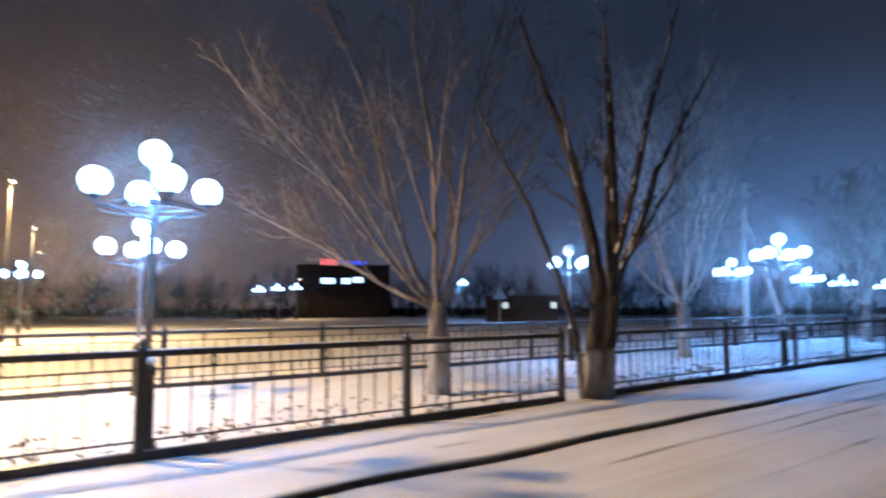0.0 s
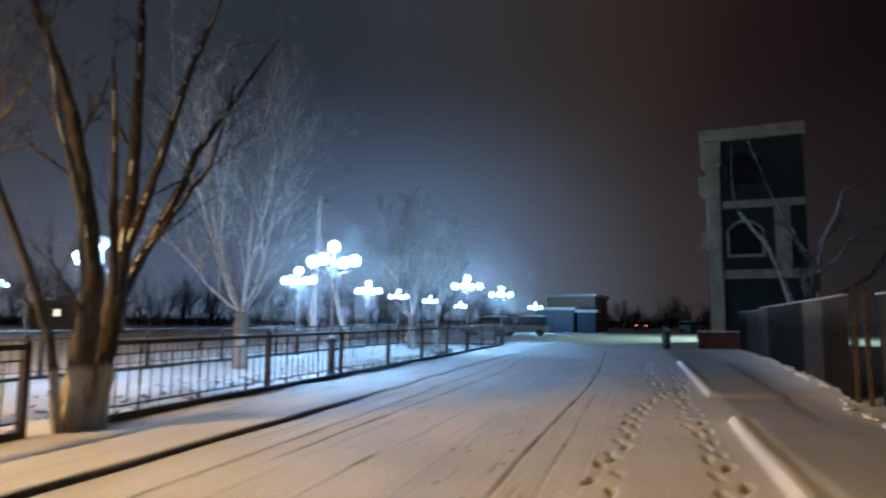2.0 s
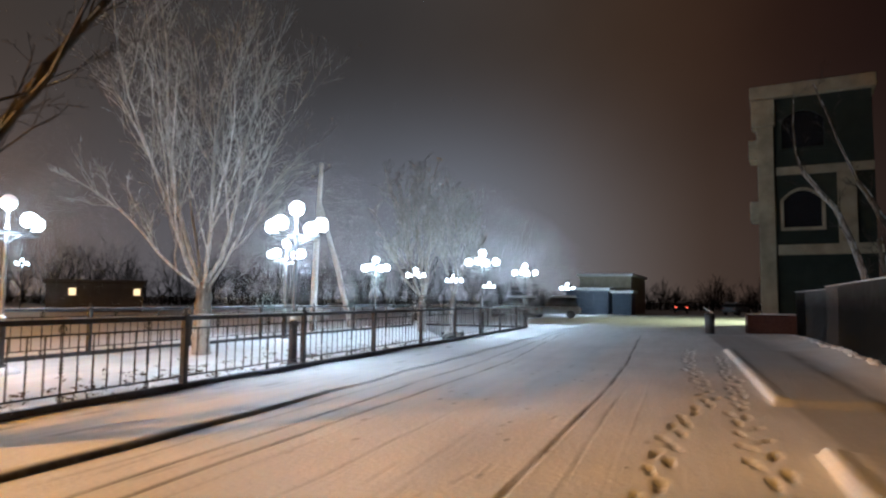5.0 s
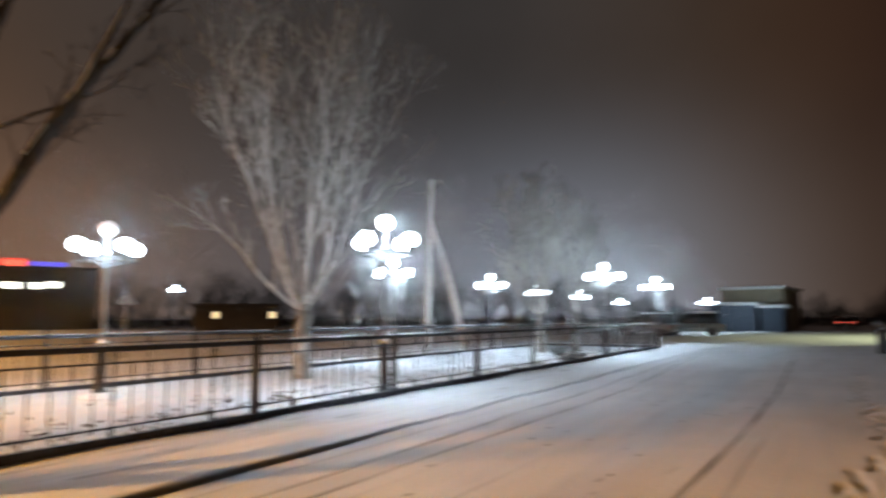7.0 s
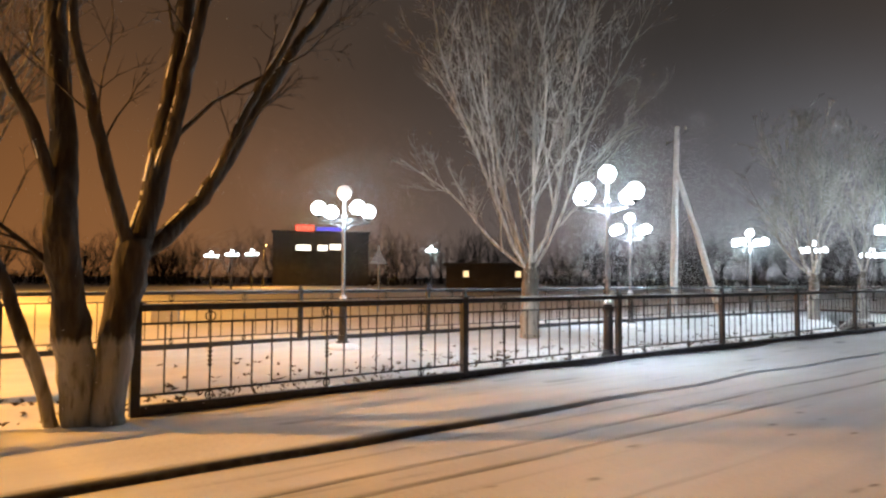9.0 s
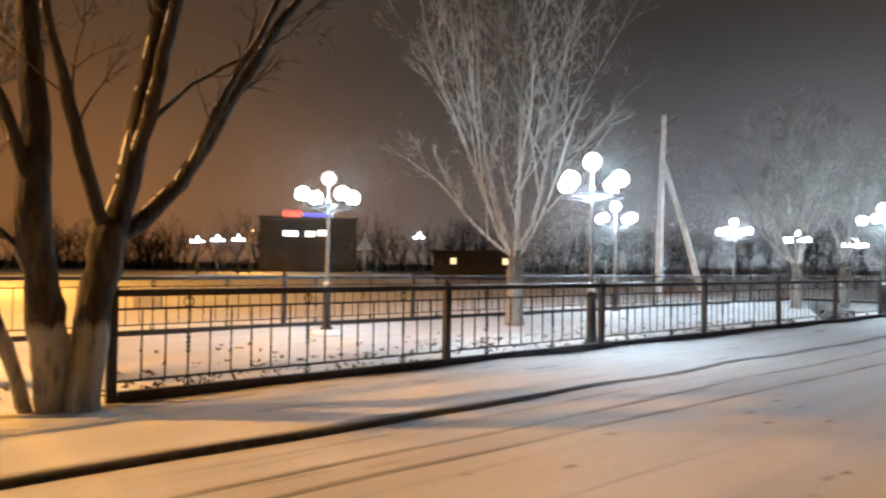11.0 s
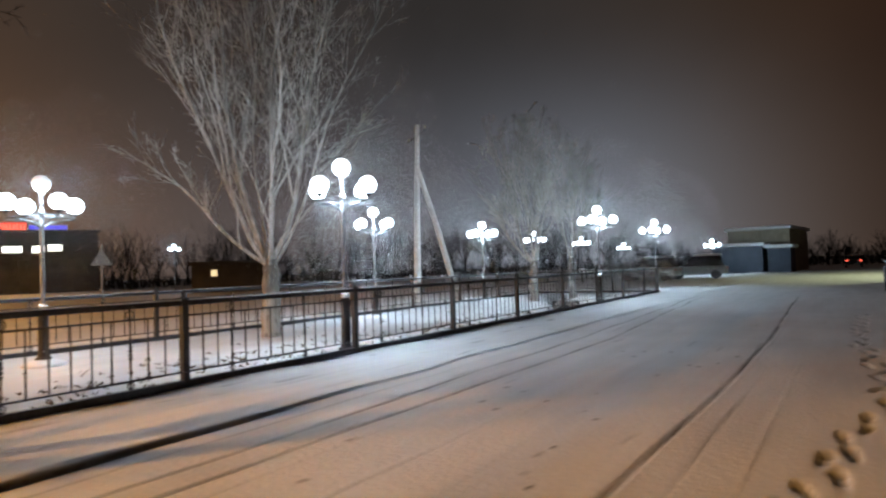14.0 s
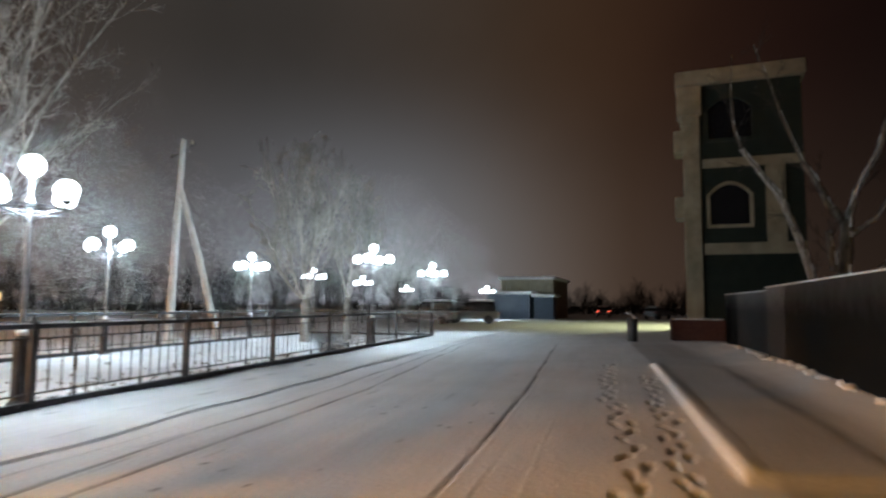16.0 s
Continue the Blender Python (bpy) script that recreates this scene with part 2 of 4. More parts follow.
def paled(m, height):
    """Makes the upper part of a painted steel sheet paler, above about that height."""
    n, l = m.node_tree.nodes, m.node_tree.links
    b = n["Principled BSDF"]
    old = b.inputs["Base Color"].links[0].from_socket
    co = n.new("ShaderNodeTexCoord")
    sp = n.new("ShaderNodeSeparateXYZ")
    l.new(co.outputs["Object"], sp.inputs[0])
    no = n.new("ShaderNodeTexNoise")
    no.inputs["Scale"].default_value, no.inputs["Detail"].default_value = 2.0, 10
    l.new(co.outputs["Object"], no.inputs["Vector"])
    ma = n.new("ShaderNodeMath")
    ma.operation, ma.inputs[1].default_value = "MULTIPLY_ADD", 0.7
    l.new(no.outputs["Fac"], ma.inputs[0])
    l.new(sp.outputs["Z"], ma.inputs[2])
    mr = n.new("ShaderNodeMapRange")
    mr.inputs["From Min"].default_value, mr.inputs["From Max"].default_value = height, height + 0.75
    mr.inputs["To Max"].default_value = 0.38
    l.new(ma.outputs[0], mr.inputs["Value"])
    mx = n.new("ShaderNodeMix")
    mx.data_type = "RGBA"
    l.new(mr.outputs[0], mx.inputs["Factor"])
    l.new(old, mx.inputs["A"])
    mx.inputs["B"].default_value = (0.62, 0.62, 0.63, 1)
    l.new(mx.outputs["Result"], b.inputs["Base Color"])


paled(M_SHEET, 1.75)
M_BARK = bark("dark_rough_bark", (0.018, 0.014, 0.01), (0.065, 0.05, 0.037), 0.86)
M_BARK_GREY = bark("grey_frosted_bark", (0.08, 0.068, 0.055), (0.19, 0.165, 0.14), 1.1)
M_BARK_SNOW = bark("snow_dusted_bark", (0.2, 0.175, 0.15), (0.55, 0.53, 0.5))
M_BARK_OLD = bark("weathered_bark", (0.07, 0.058, 0.046), (0.24, 0.2, 0.16))
M_TWIG = bark("grey_twigs", (0.1, 0.083, 0.068), (0.22, 0.19, 0.16))
# paler copy of the grey twigs; the lamps' light is put into the colour
M_TWIG_PALE = bark("pale_lit_twigs", (0.22, 0.2, 0.175), (0.5, 0.465, 0.43))
M_TWIG_DARK = bark("dark_twigs", (0.025, 0.019, 0.014), (0.07, 0.055, 0.042))


# ---- mesh helpers ----
def mesh_of(name, bm):
    me = bpy.data.meshes.new(name)
    bm.to_mesh(me)
    bm.free()
    return me


def add_mesh(name, me, mat, parent=None, label="", m=None, smooth=False):
    if mat and not me.materials:
        me.materials.append(mat)
    if smooth:
        for p in me.polygons:
            p.use_smooth = True
    ob = new(name, me)
    if parent:
        ob.parent = parent
    if m is not None:
        ob.matrix_local = m
    if label:
        ob["label"] = label
    return ob


def part(name, bm, mat, parent, label="", m=None, smooth=False):
    return add_mesh(name, mesh_of(name, bm), mat, parent, label, m, smooth)


def box(bm, x0, y0, z0, x1, y1, z1, bevel=0.0):
    r = bmesh.ops.create_cube(bm, size=1.0)
    for v in r["verts"]:
        v.co = Vector((x0 + (v.co.x + 0.5) * (x1 - x0), y0 + (v.co.y + 0.5) * (y1 - y0), z0 + (v.co.z + 0.5) * (z1 - z0)))
    if bevel:
        es = {e for v in r["verts"] for e in v.link_edges}
        bmesh.ops.bevel(bm, geom=list(es), offset=bevel, segments=1, affect="EDGES")
    return bm


def tube(bm, pts, radii, n=8, cap=True):
    pts = [Vector(p) for p in pts]
    rings = []
    side = None
    for i, p in enumerate(pts):
        d = (pts[min(i + 1, len(pts) - 1)] - pts[max(i - 1, 0)]).normalized()
        if side is None:
            side = d.orthogonal().normalized()
        side = (side - d * side.dot(d)).normalized()
        up = d.cross(side)
        r = radii[i] if hasattr(radii, "__len__") else radii
        rings.append([bm.verts.new(p + (side * math.cos(2 * math.pi * k / n) + up * math.sin(2 * math.pi * k / n)) * r) for k in range(n)])
    for a, b in zip(rings, rings[1:]):
        for k in range(n):
            bm.faces.new((a[k], a[(k + 1) % n], b[(k + 1) % n], b[k]))
    if cap:
        bm.faces.new(rings[0][::-1])
        bm.faces.new(rings[-1])
    return bm


def lathe(bm, profile, n=16):
    """A turned shape round z from (radius, height) pairs."""
    return tube(bm, [(0, 0, z + i * 1e-5) for i, (r, z) in enumerate(profile)], [r for r, z in profile], n)


def ball(bm, r, at=(0, 0, 0), seg=16, rings=10):
    bmesh.ops.create_uvsphere(bm, u_segments=seg, v_segments=rings, radius=r, matrix=Matrix.Translation(at))
    return bm


def empty(name, at, label, category, group="", kind="", turn=0):
    ob = new(name)
    ob.matrix_basis = pose(*at, 0, 0, turn)
    return tagged(ob, label, category, group, kind)


# ---- ground ----
def smoothstep(a, b, x):
    t = np.clip((x - a) / (b - a), 0, 1)
    return t * t * (3 - 2 * t)


def axis_lines(lo, hi, step, far, grow=1.22):
    fine = list(np.arange(lo, hi + step / 2, step))
    out, s, p = [], step, fine[-1]
    while p < far:
        s *= grow
        p += s
        out.append(p)
    back, s, p = [], step, fine[0]
    while p > -far:
        s *= grow
        p -= s
        back.append(p)
    return np.array(back[::-1] + fine + out)


XS = axis_lines(-7.0, 12.6, 0.1, 1500)
XS = np.unique(np.round(np.concatenate([XS, np.arange(1.6, 9.5, 0.0333), np.arange(2.2, 2.4, 0.0125)]), 4))
YS = axis_lines(-2.0, 32.0, 0.085, 1500)
GX, GY = np.meshgrid(XS, YS, indexing="ij")
GZ = np.zeros_like(GX)
WORN = np.zeros_like(GX)
rng = np.random.default_rng(4)


def kerb_fade(y):
    return 1 - smoothstep(9.5, 15.0, y)


# the roadway lies lower than the pavement beside the fence; the step fades out along the road
GZ -= 0.06 * smoothstep(2.25, 2.3, GX) * (0.5 + 0.5 * kerb_fade(GY))
GZ += 0.02 * np.exp(-((GX - 2.19) / 0.06) ** 2) * kerb_fade(GY)
WORN += np.exp(-((GX - 2.285 - 0.008 * np.sin(GY * 2.7) * np.sin(GY * 0.9)) / 0.028) ** 4) * kerb_fade(GY)
# raised pavement before the steel fence, with a lowered drive across it
drive = smoothstep(11.55, 11.75, GY) * (1 - smoothstep(14.9, 15.25, GY))
side = smoothstep(8.91 + 0.018 * (GY - 12), 8.99 + 0.018 * (GY - 12), GX) * (1 - smoothstep(26.0, 27.5, GY))
GZ += (0.09 * side * (1 - drive) + 0.03 * np.exp(-((GX - 9.04 - 0.018 * (GY - 12)) / 0.12) ** 2) * (1 - drive) * (1 - smoothstep(26, 27, GY)))
# darker snow on that pavement
WORN += 0.42 * smoothstep(9.2, 9.35, GX) * (1 - smoothstep(10.7, 11.4, GX)) * (1 - smoothstep(36, 40, GY))
# planted bed between the two railings
bed = smoothstep(-6.3, -6.0, GX) * (1 - smoothstep(-0.55, -0.2, GX))
GZ -= 0.06 * bed
# stone-banked channel that crosses the bed beyond the middle of the railing
chan_q = GY - 27.5 + 2.1 * (GX + 0.5)
chan = smoothstep(0.0, 0.7, chan_q) * (1 - smoothstep(2.8, 3.6, chan_q)) * smoothstep(-6.4, -5.8, GX) * (1 - smoothstep(-0.6, -0.25, GX))
GZ -= 0.75 * chan
WORN += 0.8 * smoothstep(0.05, 0.4, chan)
# drift along the foot of the steel fence
GZ += 0.2 * smoothstep(10.55, 11.9, GX - 0.05 * (GY - 15)) * (1 - smoothstep(12.6, 13.5, GX)) * smoothstep(13, 15, GY) * (1 - smoothstep(34, 38, GY))


def rut(xs, ys, width, depth, dark, ridge=0.5):
    global GZ, WORN
    x = np.interp(GY, ys, xs)
    tail = min(3.0, 0.4 * (ys[-1] - ys[0]))
    on = smoothstep(ys[0] - 0.1 * tail, ys[0] + 0.2 * tail, GY) * (1 - smoothstep(ys[-1] - tail, ys[-1], GY))
    d = (GX - x + 0.008 * np.sin(GY * 1.1 + xs[0])) / width
    GZ -= 0.55 * depth * np.exp(-d ** 2) * on
    GZ += 0.4 * ridge * depth * np.exp(-((np.abs(d) - 1.9) / 0.6) ** 2) * on
    patchy = 0.65 + 0.35 * np.sin(GY * 0.9 + 3 * xs[0]) * np.sin(GY * 2.3 + xs[0])
    WORN += dark * np.exp(-d ** 2) * on * patchy


rut([3.15, 3.12, 3.1, 2.95, 2.4], [4, 12, 18, 24, 38], 0.026, 0.018, 1.0)
rut([3.5, 3.55, 3.68, 3.7, 3.2, 2.7], [7, 12, 15, 20, 28, 37], 0.028, 0.018, 1.0)
rut([2.62, 2.6, 2.65], [8, 12, 17], 0.022, 0.01, 0.5)
rut([1.1, 1.2, 1.3], [9, 14, 21], 0.02, 0.008, 0.4)
rut([3.75, 3.8, 3.9], [2, 8, 14], 0.022, 0.008, 0.2)
rut([4.45, 4.5, 4.6, 4.7], [-2, 6, 9.2, 14], 0.024, 0.01, 0.3)
rut([5.3, 5.35, 5.3], [-2, 6, 13], 0.024, 0.008, 0.15)
rut([6.1, 6.2, 6.3, 6.45, 6.55, 6.3], [-2, 8, 11, 14, 20, 36], 0.03, 0.02, 1.0)
rut([6.55, 6.62, 6.8], [3, 9, 17], 0.02, 0.012, 0.5)
rut([7.0, 7.05, 7.2], [6, 11, 19], 0.02, -0.01, 0.0)
rut([10.45, 10.5, 10.9], [12, 16, 27], 0.1, 0.03, 0.35)


def footprint(x, y, turn, size):
    global GZ, WORN
    i = slice(*np.searchsorted(XS, (x - 0.5, x + 0.5)))
    j = slice(*np.searchsorted(YS, (y - 0.6, y + 0.6)))
    dx, dy = GX[i, j] - x, GY[i, j] - y
    a = (dx * math.cos(turn) + dy * math.sin(turn)) / size
    b = (-dx * math.sin(turn) + dy * math.cos(turn)) / size
    sole = np.exp(-((a / 0.062) ** 2 + ((b - 0.05) / 0.1) ** 2) ** 2)
    heel = np.exp(-((a / 0.05) ** 2 + ((b + 0.12) / 0.06) ** 2) ** 2)
    drag = np.exp(-(a / 0.035) ** 2) * smoothstep(-0.5, -0.2, b) * (1 - smoothstep(-0.2, -0.05, b))
    kick = np.exp(-(((a - 0.02) / 0.09) ** 2 + ((b - 0.24) / 0.07) ** 2))
    GZ[i, j] += 0.009 * kick - 0.045 * np.maximum(sole, heel) - 0.012 * drag
    WORN[i, j] += 0.55 * np.maximum(sole, heel) + 0.12 * drag


for xs, ys in (([7.1, 7.2, 7.4, 7.5, 7.75, 8.12, 8.05, 7.95, 8.2], [-1, 8.5, 10.3, 12, 13.7, 15, 18.5, 21.6, 27]), ([8.35, 8.4, 8.42, 8.42, 8.6, 8.9], [3, 9, 10.4, 13, 16, 24])):
    y, k = ys[0], 0
    while y < ys[-1]:
        footprint(float(np.interp(y, ys, xs)) + (0.085 if k % 2 else -0.085) + rng.normal(0, 0.035), y, (-0.14 if k % 2 else 0.14) + rng.normal(0, 0.2), rng.uniform(0.75, 1.0))
        y += abs(0.39 + rng.normal(0, 0.07))
        k += 1
# short scrapes in the snow beside the railing, and specks of grit on the road
for k in range(80):
    x, y = rng.uniform(0.3, 2.1) if k < 44 else rng.uniform(2.5, 6.5), rng.uniform(1, 24)
    rut([x, x + rng.normal(0, 0.05)], [y, y + rng.uniform(0.5, 1.1)], 0.022, 0.012, rng.uniform(0.4, 0.9) if k < 44 else rng.uniform(0.15, 0.5))
for k in range(45):
    x, y = rng.normal(5.2, 0.9), rng.uniform(6, 19)
    i = slice(*np.searchsorted(XS, (x - 0.1, x + 0.1)))
    j = slice(*np.searchsorted(YS, (y - 0.2, y + 0.2)))
    e = np.exp(-((GX[i, j] - x) ** 2 + 0.3 * (GY[i, j] - y) ** 2) / rng.uniform(0.014, 0.03) ** 2)
    WORN[i, j] += 0.9 * e
    GZ[i, j] += 0.006 * e
near = (np.abs(GX - 3) < 12) & (GY > -4) & (GY < 40)
for k in range(28):
    fx, fy, ph = rng.uniform(0.4, 3.5), rng.uniform(0.2, 2.2), rng.uniform(0, 6)
    GZ += near * 0.0022 * np.sin(fx * GX + fy * GY * (1 if k % 2 else -1) + ph)
GZ += bed * near * 0.03 * (np.sin(3.1 * GX + 1.3 * GY) * np.sin(2.3 * GY - GX))


def ground():
    nx, ny = len(XS), len(YS)
    co = np.stack([GX, GY, GZ], -1).reshape(-1, 3)
    idx = np.arange(nx * ny).reshape(nx, ny)
    quads = np.stack([idx[:-1, :-1], idx[1:, :-1], idx[1:, 1:], idx[:-1, 1:]], -1).reshape(-1, 4)
    me = bpy.data.meshes.new("ground")
    me.from_pydata(co.tolist(), [], quads.tolist())
    at = me.attributes.new("worn", "FLOAT", "POINT")
    at.data.foreach_set("value", np.clip(WORN, 0, 1).reshape(-1).astype(np.float32))
    me.polygons.foreach_set("use_smooth", np.ones(len(me.polygons), dtype=bool))
    ob = add_mesh("ground", me, M_GROUND)
    return tagged(ob, "snow-covered road and pavements with wheel ruts and footprints", "ground", kind="structure")


ground()


def ground_z(x, y):
    return float(GZ[min(np.searchsorted(XS, x), len(XS) - 1), min(np.searchsorted(YS, y), len(YS) - 1)])


# ---- railings ----
def railing(name, x, ys, gaps, label, ornaments=True, turn=0):
    """An iron railing along y through posts at ys; gaps: panels left out."""
    ob = empty(name, (x, ys[0], 0), label, "fence", turn=turn)
    y0 = ys[0]
    pm = bmesh.new()
    box(pm, -0.05, -0.05, -0.12, 0.05, 0.05, 1.2, 0.006)
    post_me = mesh_of("post", pm)
    cm = bmesh.new()
    lathe(cm, [(0.07, 1.2), (0.07, 1.225), (0.045, 1.235), (0.03, 1.26), (0.038, 1.285), (0.02, 1.31), (0.002, 1.33)], 8)
    cap_me = mesh_of("finial", cm)
    bm_ = bmesh.new()
    box(bm_, -0.008, -0.008, 0.2, 0.008, 0.008, 0.98)
    bar_me = mesh_of("bar", bm_)
    om = bmesh.new()
    box(om, -0.009, -0.009, 0.1, 0.009, 0.009, 1.12)
    for k in range(5):
        lathe(om, [(0.012, 0.47 + 0.05 * k), (0.026, 0.485 + 0.05 * k), (0.026, 0.5 + 0.05 * k), (0.012, 0.515 + 0.05 * k)], 8)
    for zc, r in ((1.05, 0.055), (0.15, 0.045)):
        tube(om, [(0, r * math.cos(a), zc + r * math.sin(a)) for a in np.linspace(0, 2 * math.pi, 13)], 0.009, 5, False)
    orn_me = mesh_of("ornament", om)
    for y in ys:
        p = add_mesh("post", post_me, M_IRON, ob, m=pose(0, y - y0, 0))
        add_mesh("finial", cap_me, M_IRON, p, "iron finial dusted with snow")
    for k, (a, b) in enumerate(zip(ys, ys[1:])):
        if k in gaps:
            continue
        a, b = a - y0 + 0.05, b - y0 - 0.05
        for nm, z0, z1, w in (("top_rail", 1.12, 1.19, 0.035), ("upper_rail", 0.97, 0.995, 0.013), ("lower_rail", 0.195, 0.22, 0.013), ("base_rail", -0.02, 0.1, 0.045)):
            r = bmesh.new()
            box(r, -w, a, z0, w, b, z1, 0.004)
            part(nm, r, M_IRON, ob)
        s = bmesh.new()
        box(s, -0.03, a, 1.1925, 0.03, b, 1.204, 0.005)
        part("snow_strip", s, M_SNOWCAP, ob, "thin strip of settled snow")
        n = max(6, round((b - a) / 0.25))
        for i in range(1, n):
            if ornaments and i % 6 == 3:
                add_mesh("ornament", orn_me, M_IRON, ob, m=pose(0, a + (b - a) * i / n, 0))
            else:
                add_mesh("bar", bar_me, M_IRON, ob, m=pose(0, a + (b - a) * i / n, 0))
    return ob


NEAR_POSTS = [-7.2, -3.6, 0.0, 3.6, 6.95, 8.2, 12.75, 16.4, 19.95, 23.45, 26.95, 30.4, 33.8, 37.2, 39.8]
railing("iron_railing", 0.0, NEAR_POSTS, (4,), "black wrought-iron park railing with ring ornaments, dusted with snow")
railing("iron_railing", -6.5, [2.0 + 3.68 * k for k in range(-4, 11)], (), "black wrought-iron railing on the far side of the planted bed")

railing("iron_railing", -0.06, [39.8, 42.0, 44.2, 46.3], (), "black wrought-iron railing closing the end of the bed", turn=90)


# ---- lamps ----
def park_lamp(x, y, z, dim=()):
    ob = empty("park_lamp", (x, y, 0), "five-globe park lamp on a grey post, lit, dusted with snow", "street lamp", "park lamps")
    b = bmesh.new()
    lathe(b, [(0.15, -0.12), (0.15, 0.05), (0.11, 0.09), (0.095, 0.16), (0.09, 0.86), (0.11, 0.9), (0.11, 0.95), (0.07, 1.0), (0.06, 1.06)], 14)
    part("pedestal", b, M_IRON, ob, smooth=False)
    b = bmesh.new()
    lathe(b, [(0.045, 1.06), (0.04, 1.9), (0.038, z - 0.62), (0.06, z - 0.6), (0.06, z - 0.55), (0.035, z - 0.5), (0.03, z - 0.2), (0.06, z - 0.18), (0.07, z - 0.15)], 12)
    part("post", b, M_POLE, ob)
    b = bmesh.new()
    lathe(b, [(0.05, 1.0), (0.085, 1.03), (0.085, 1.06), (0.05, 1.1)], 12)
    part("collar", b, M_SNOWCAP, ob, "collar capped with snow")
    b = bmesh.new()
    for zz, rr in ((z - 0.69, 0.59), (z - 0.63, 0.46), (z - 0.6, 0.24)):
        tube(b, [(rr * math.cos(a), rr * math.sin(a), zz) for a in np.linspace(0, 2 * math.pi, 25)], 0.011, 5, False)
    part("ring", b, M_IRON, ob)
    b = bmesh.new()
    lathe(b, [(0.42, -0.1), (0.36, -0.03), (0.24, 0.01), (0.15, 0.035), (0.08, 0.04)], 12)
    part("snow_mound", b, M_SNOWCAP, ob, "snow heaped round the foot", smooth=True)
    am = bmesh.new()
    tube(am, [(0.04, 0, z - 0.85), (0.16, 0, z - 0.76), (0.4, 0, z - 0.7), (0.56, 0, z - 0.68), (0.63, 0, z - 0.63), (0.63, 0, z - 0.56)], 0.016, 6)
    lathe_b = bmesh.new()
    lathe(lathe_b, [(0.03, z - 0.61), (0.07, z - 0.57), (0.075, z - 0.54)], 10)
    bmesh.ops.translate(lathe_b, verts=lathe_b.verts, vec=(0.63, 0, 0))
    am_me, cup_me = mesh_of("arm", am), mesh_of("globe_holder", lathe_b)
    g = bmesh.new()
    ball(g, 0.165, (0, 0, 0))
    g_me = mesh_of("globe", g)
    for p in g_me.polygons:
        p.use_smooth = True
    for k in range(4):
        turn = 90 * k
        arm = add_mesh("arm", am_me, M_IRON, ob, m=pose(0, 0, 0, 0, 0, turn))
        add_mesh("globe_holder", cup_me, M_IRON, arm)
        gl = g_me.copy() if k in dim else g_me
        add_mesh("globe", gl, M_GLOBE_DIM if k in dim else M_GLOBE, arm, "glowing white glass globe", m=pose(0.63, 0, z - 0.4))
    gl = g_me.copy()
    gl.materials.clear()
    add_mesh("globe", gl, M_GLOBE_DIM if 4 in dim else M_GLOBE, ob, "glowing white glass globe", m=pose(0, 0, z))
    return ob


for k, (x, y, z) in enumerate(PARK_LAMPS + FAR_LAMPS):
    park_lamp(x, y, z, (4, 3) if k == 4 else ())


def street_lamp(x, y, z):
    ob = empty("street_lamp", (x, y, 0), "tall street lamp with orange sodium light", "street lamp", "street lamps")
    b = bmesh.new()
    lathe(b, [(0.12, -0.1), (0.11, 1.2), (0.075, 1.25), (0.05, z - 0.2)], 12)
    part("pole", b, M_IRON, ob)
    b = bmesh.new()
    tube(b, [(0, 0, z - 0.25), (0.1, 0, z - 0.05), (0.5, 0, z + 0.05), (0.7, 0, z + 0.05)], 0.03, 8)
    part("arm", b, M_IRON, ob)
    b = bmesh.new()
    box(b, 0.62, -0.12, z + 0.0, 1.15, 0.12, z + 0.13, 0.04)
    part("head", b, M_IRON, ob)
    b = bmesh.new()
    bmesh.ops.create_uvsphere(b, u_segments=14, v_segments=8, radius=1.0, matrix=Matrix.Translation((0.9, 0, z - 0.03)) @ Matrix.Diagonal((0.2, 0.1, 0.07, 1)))
    part("lens", b, M_SODIUM, ob, "glowing orange lens")


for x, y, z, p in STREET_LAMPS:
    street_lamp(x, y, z)


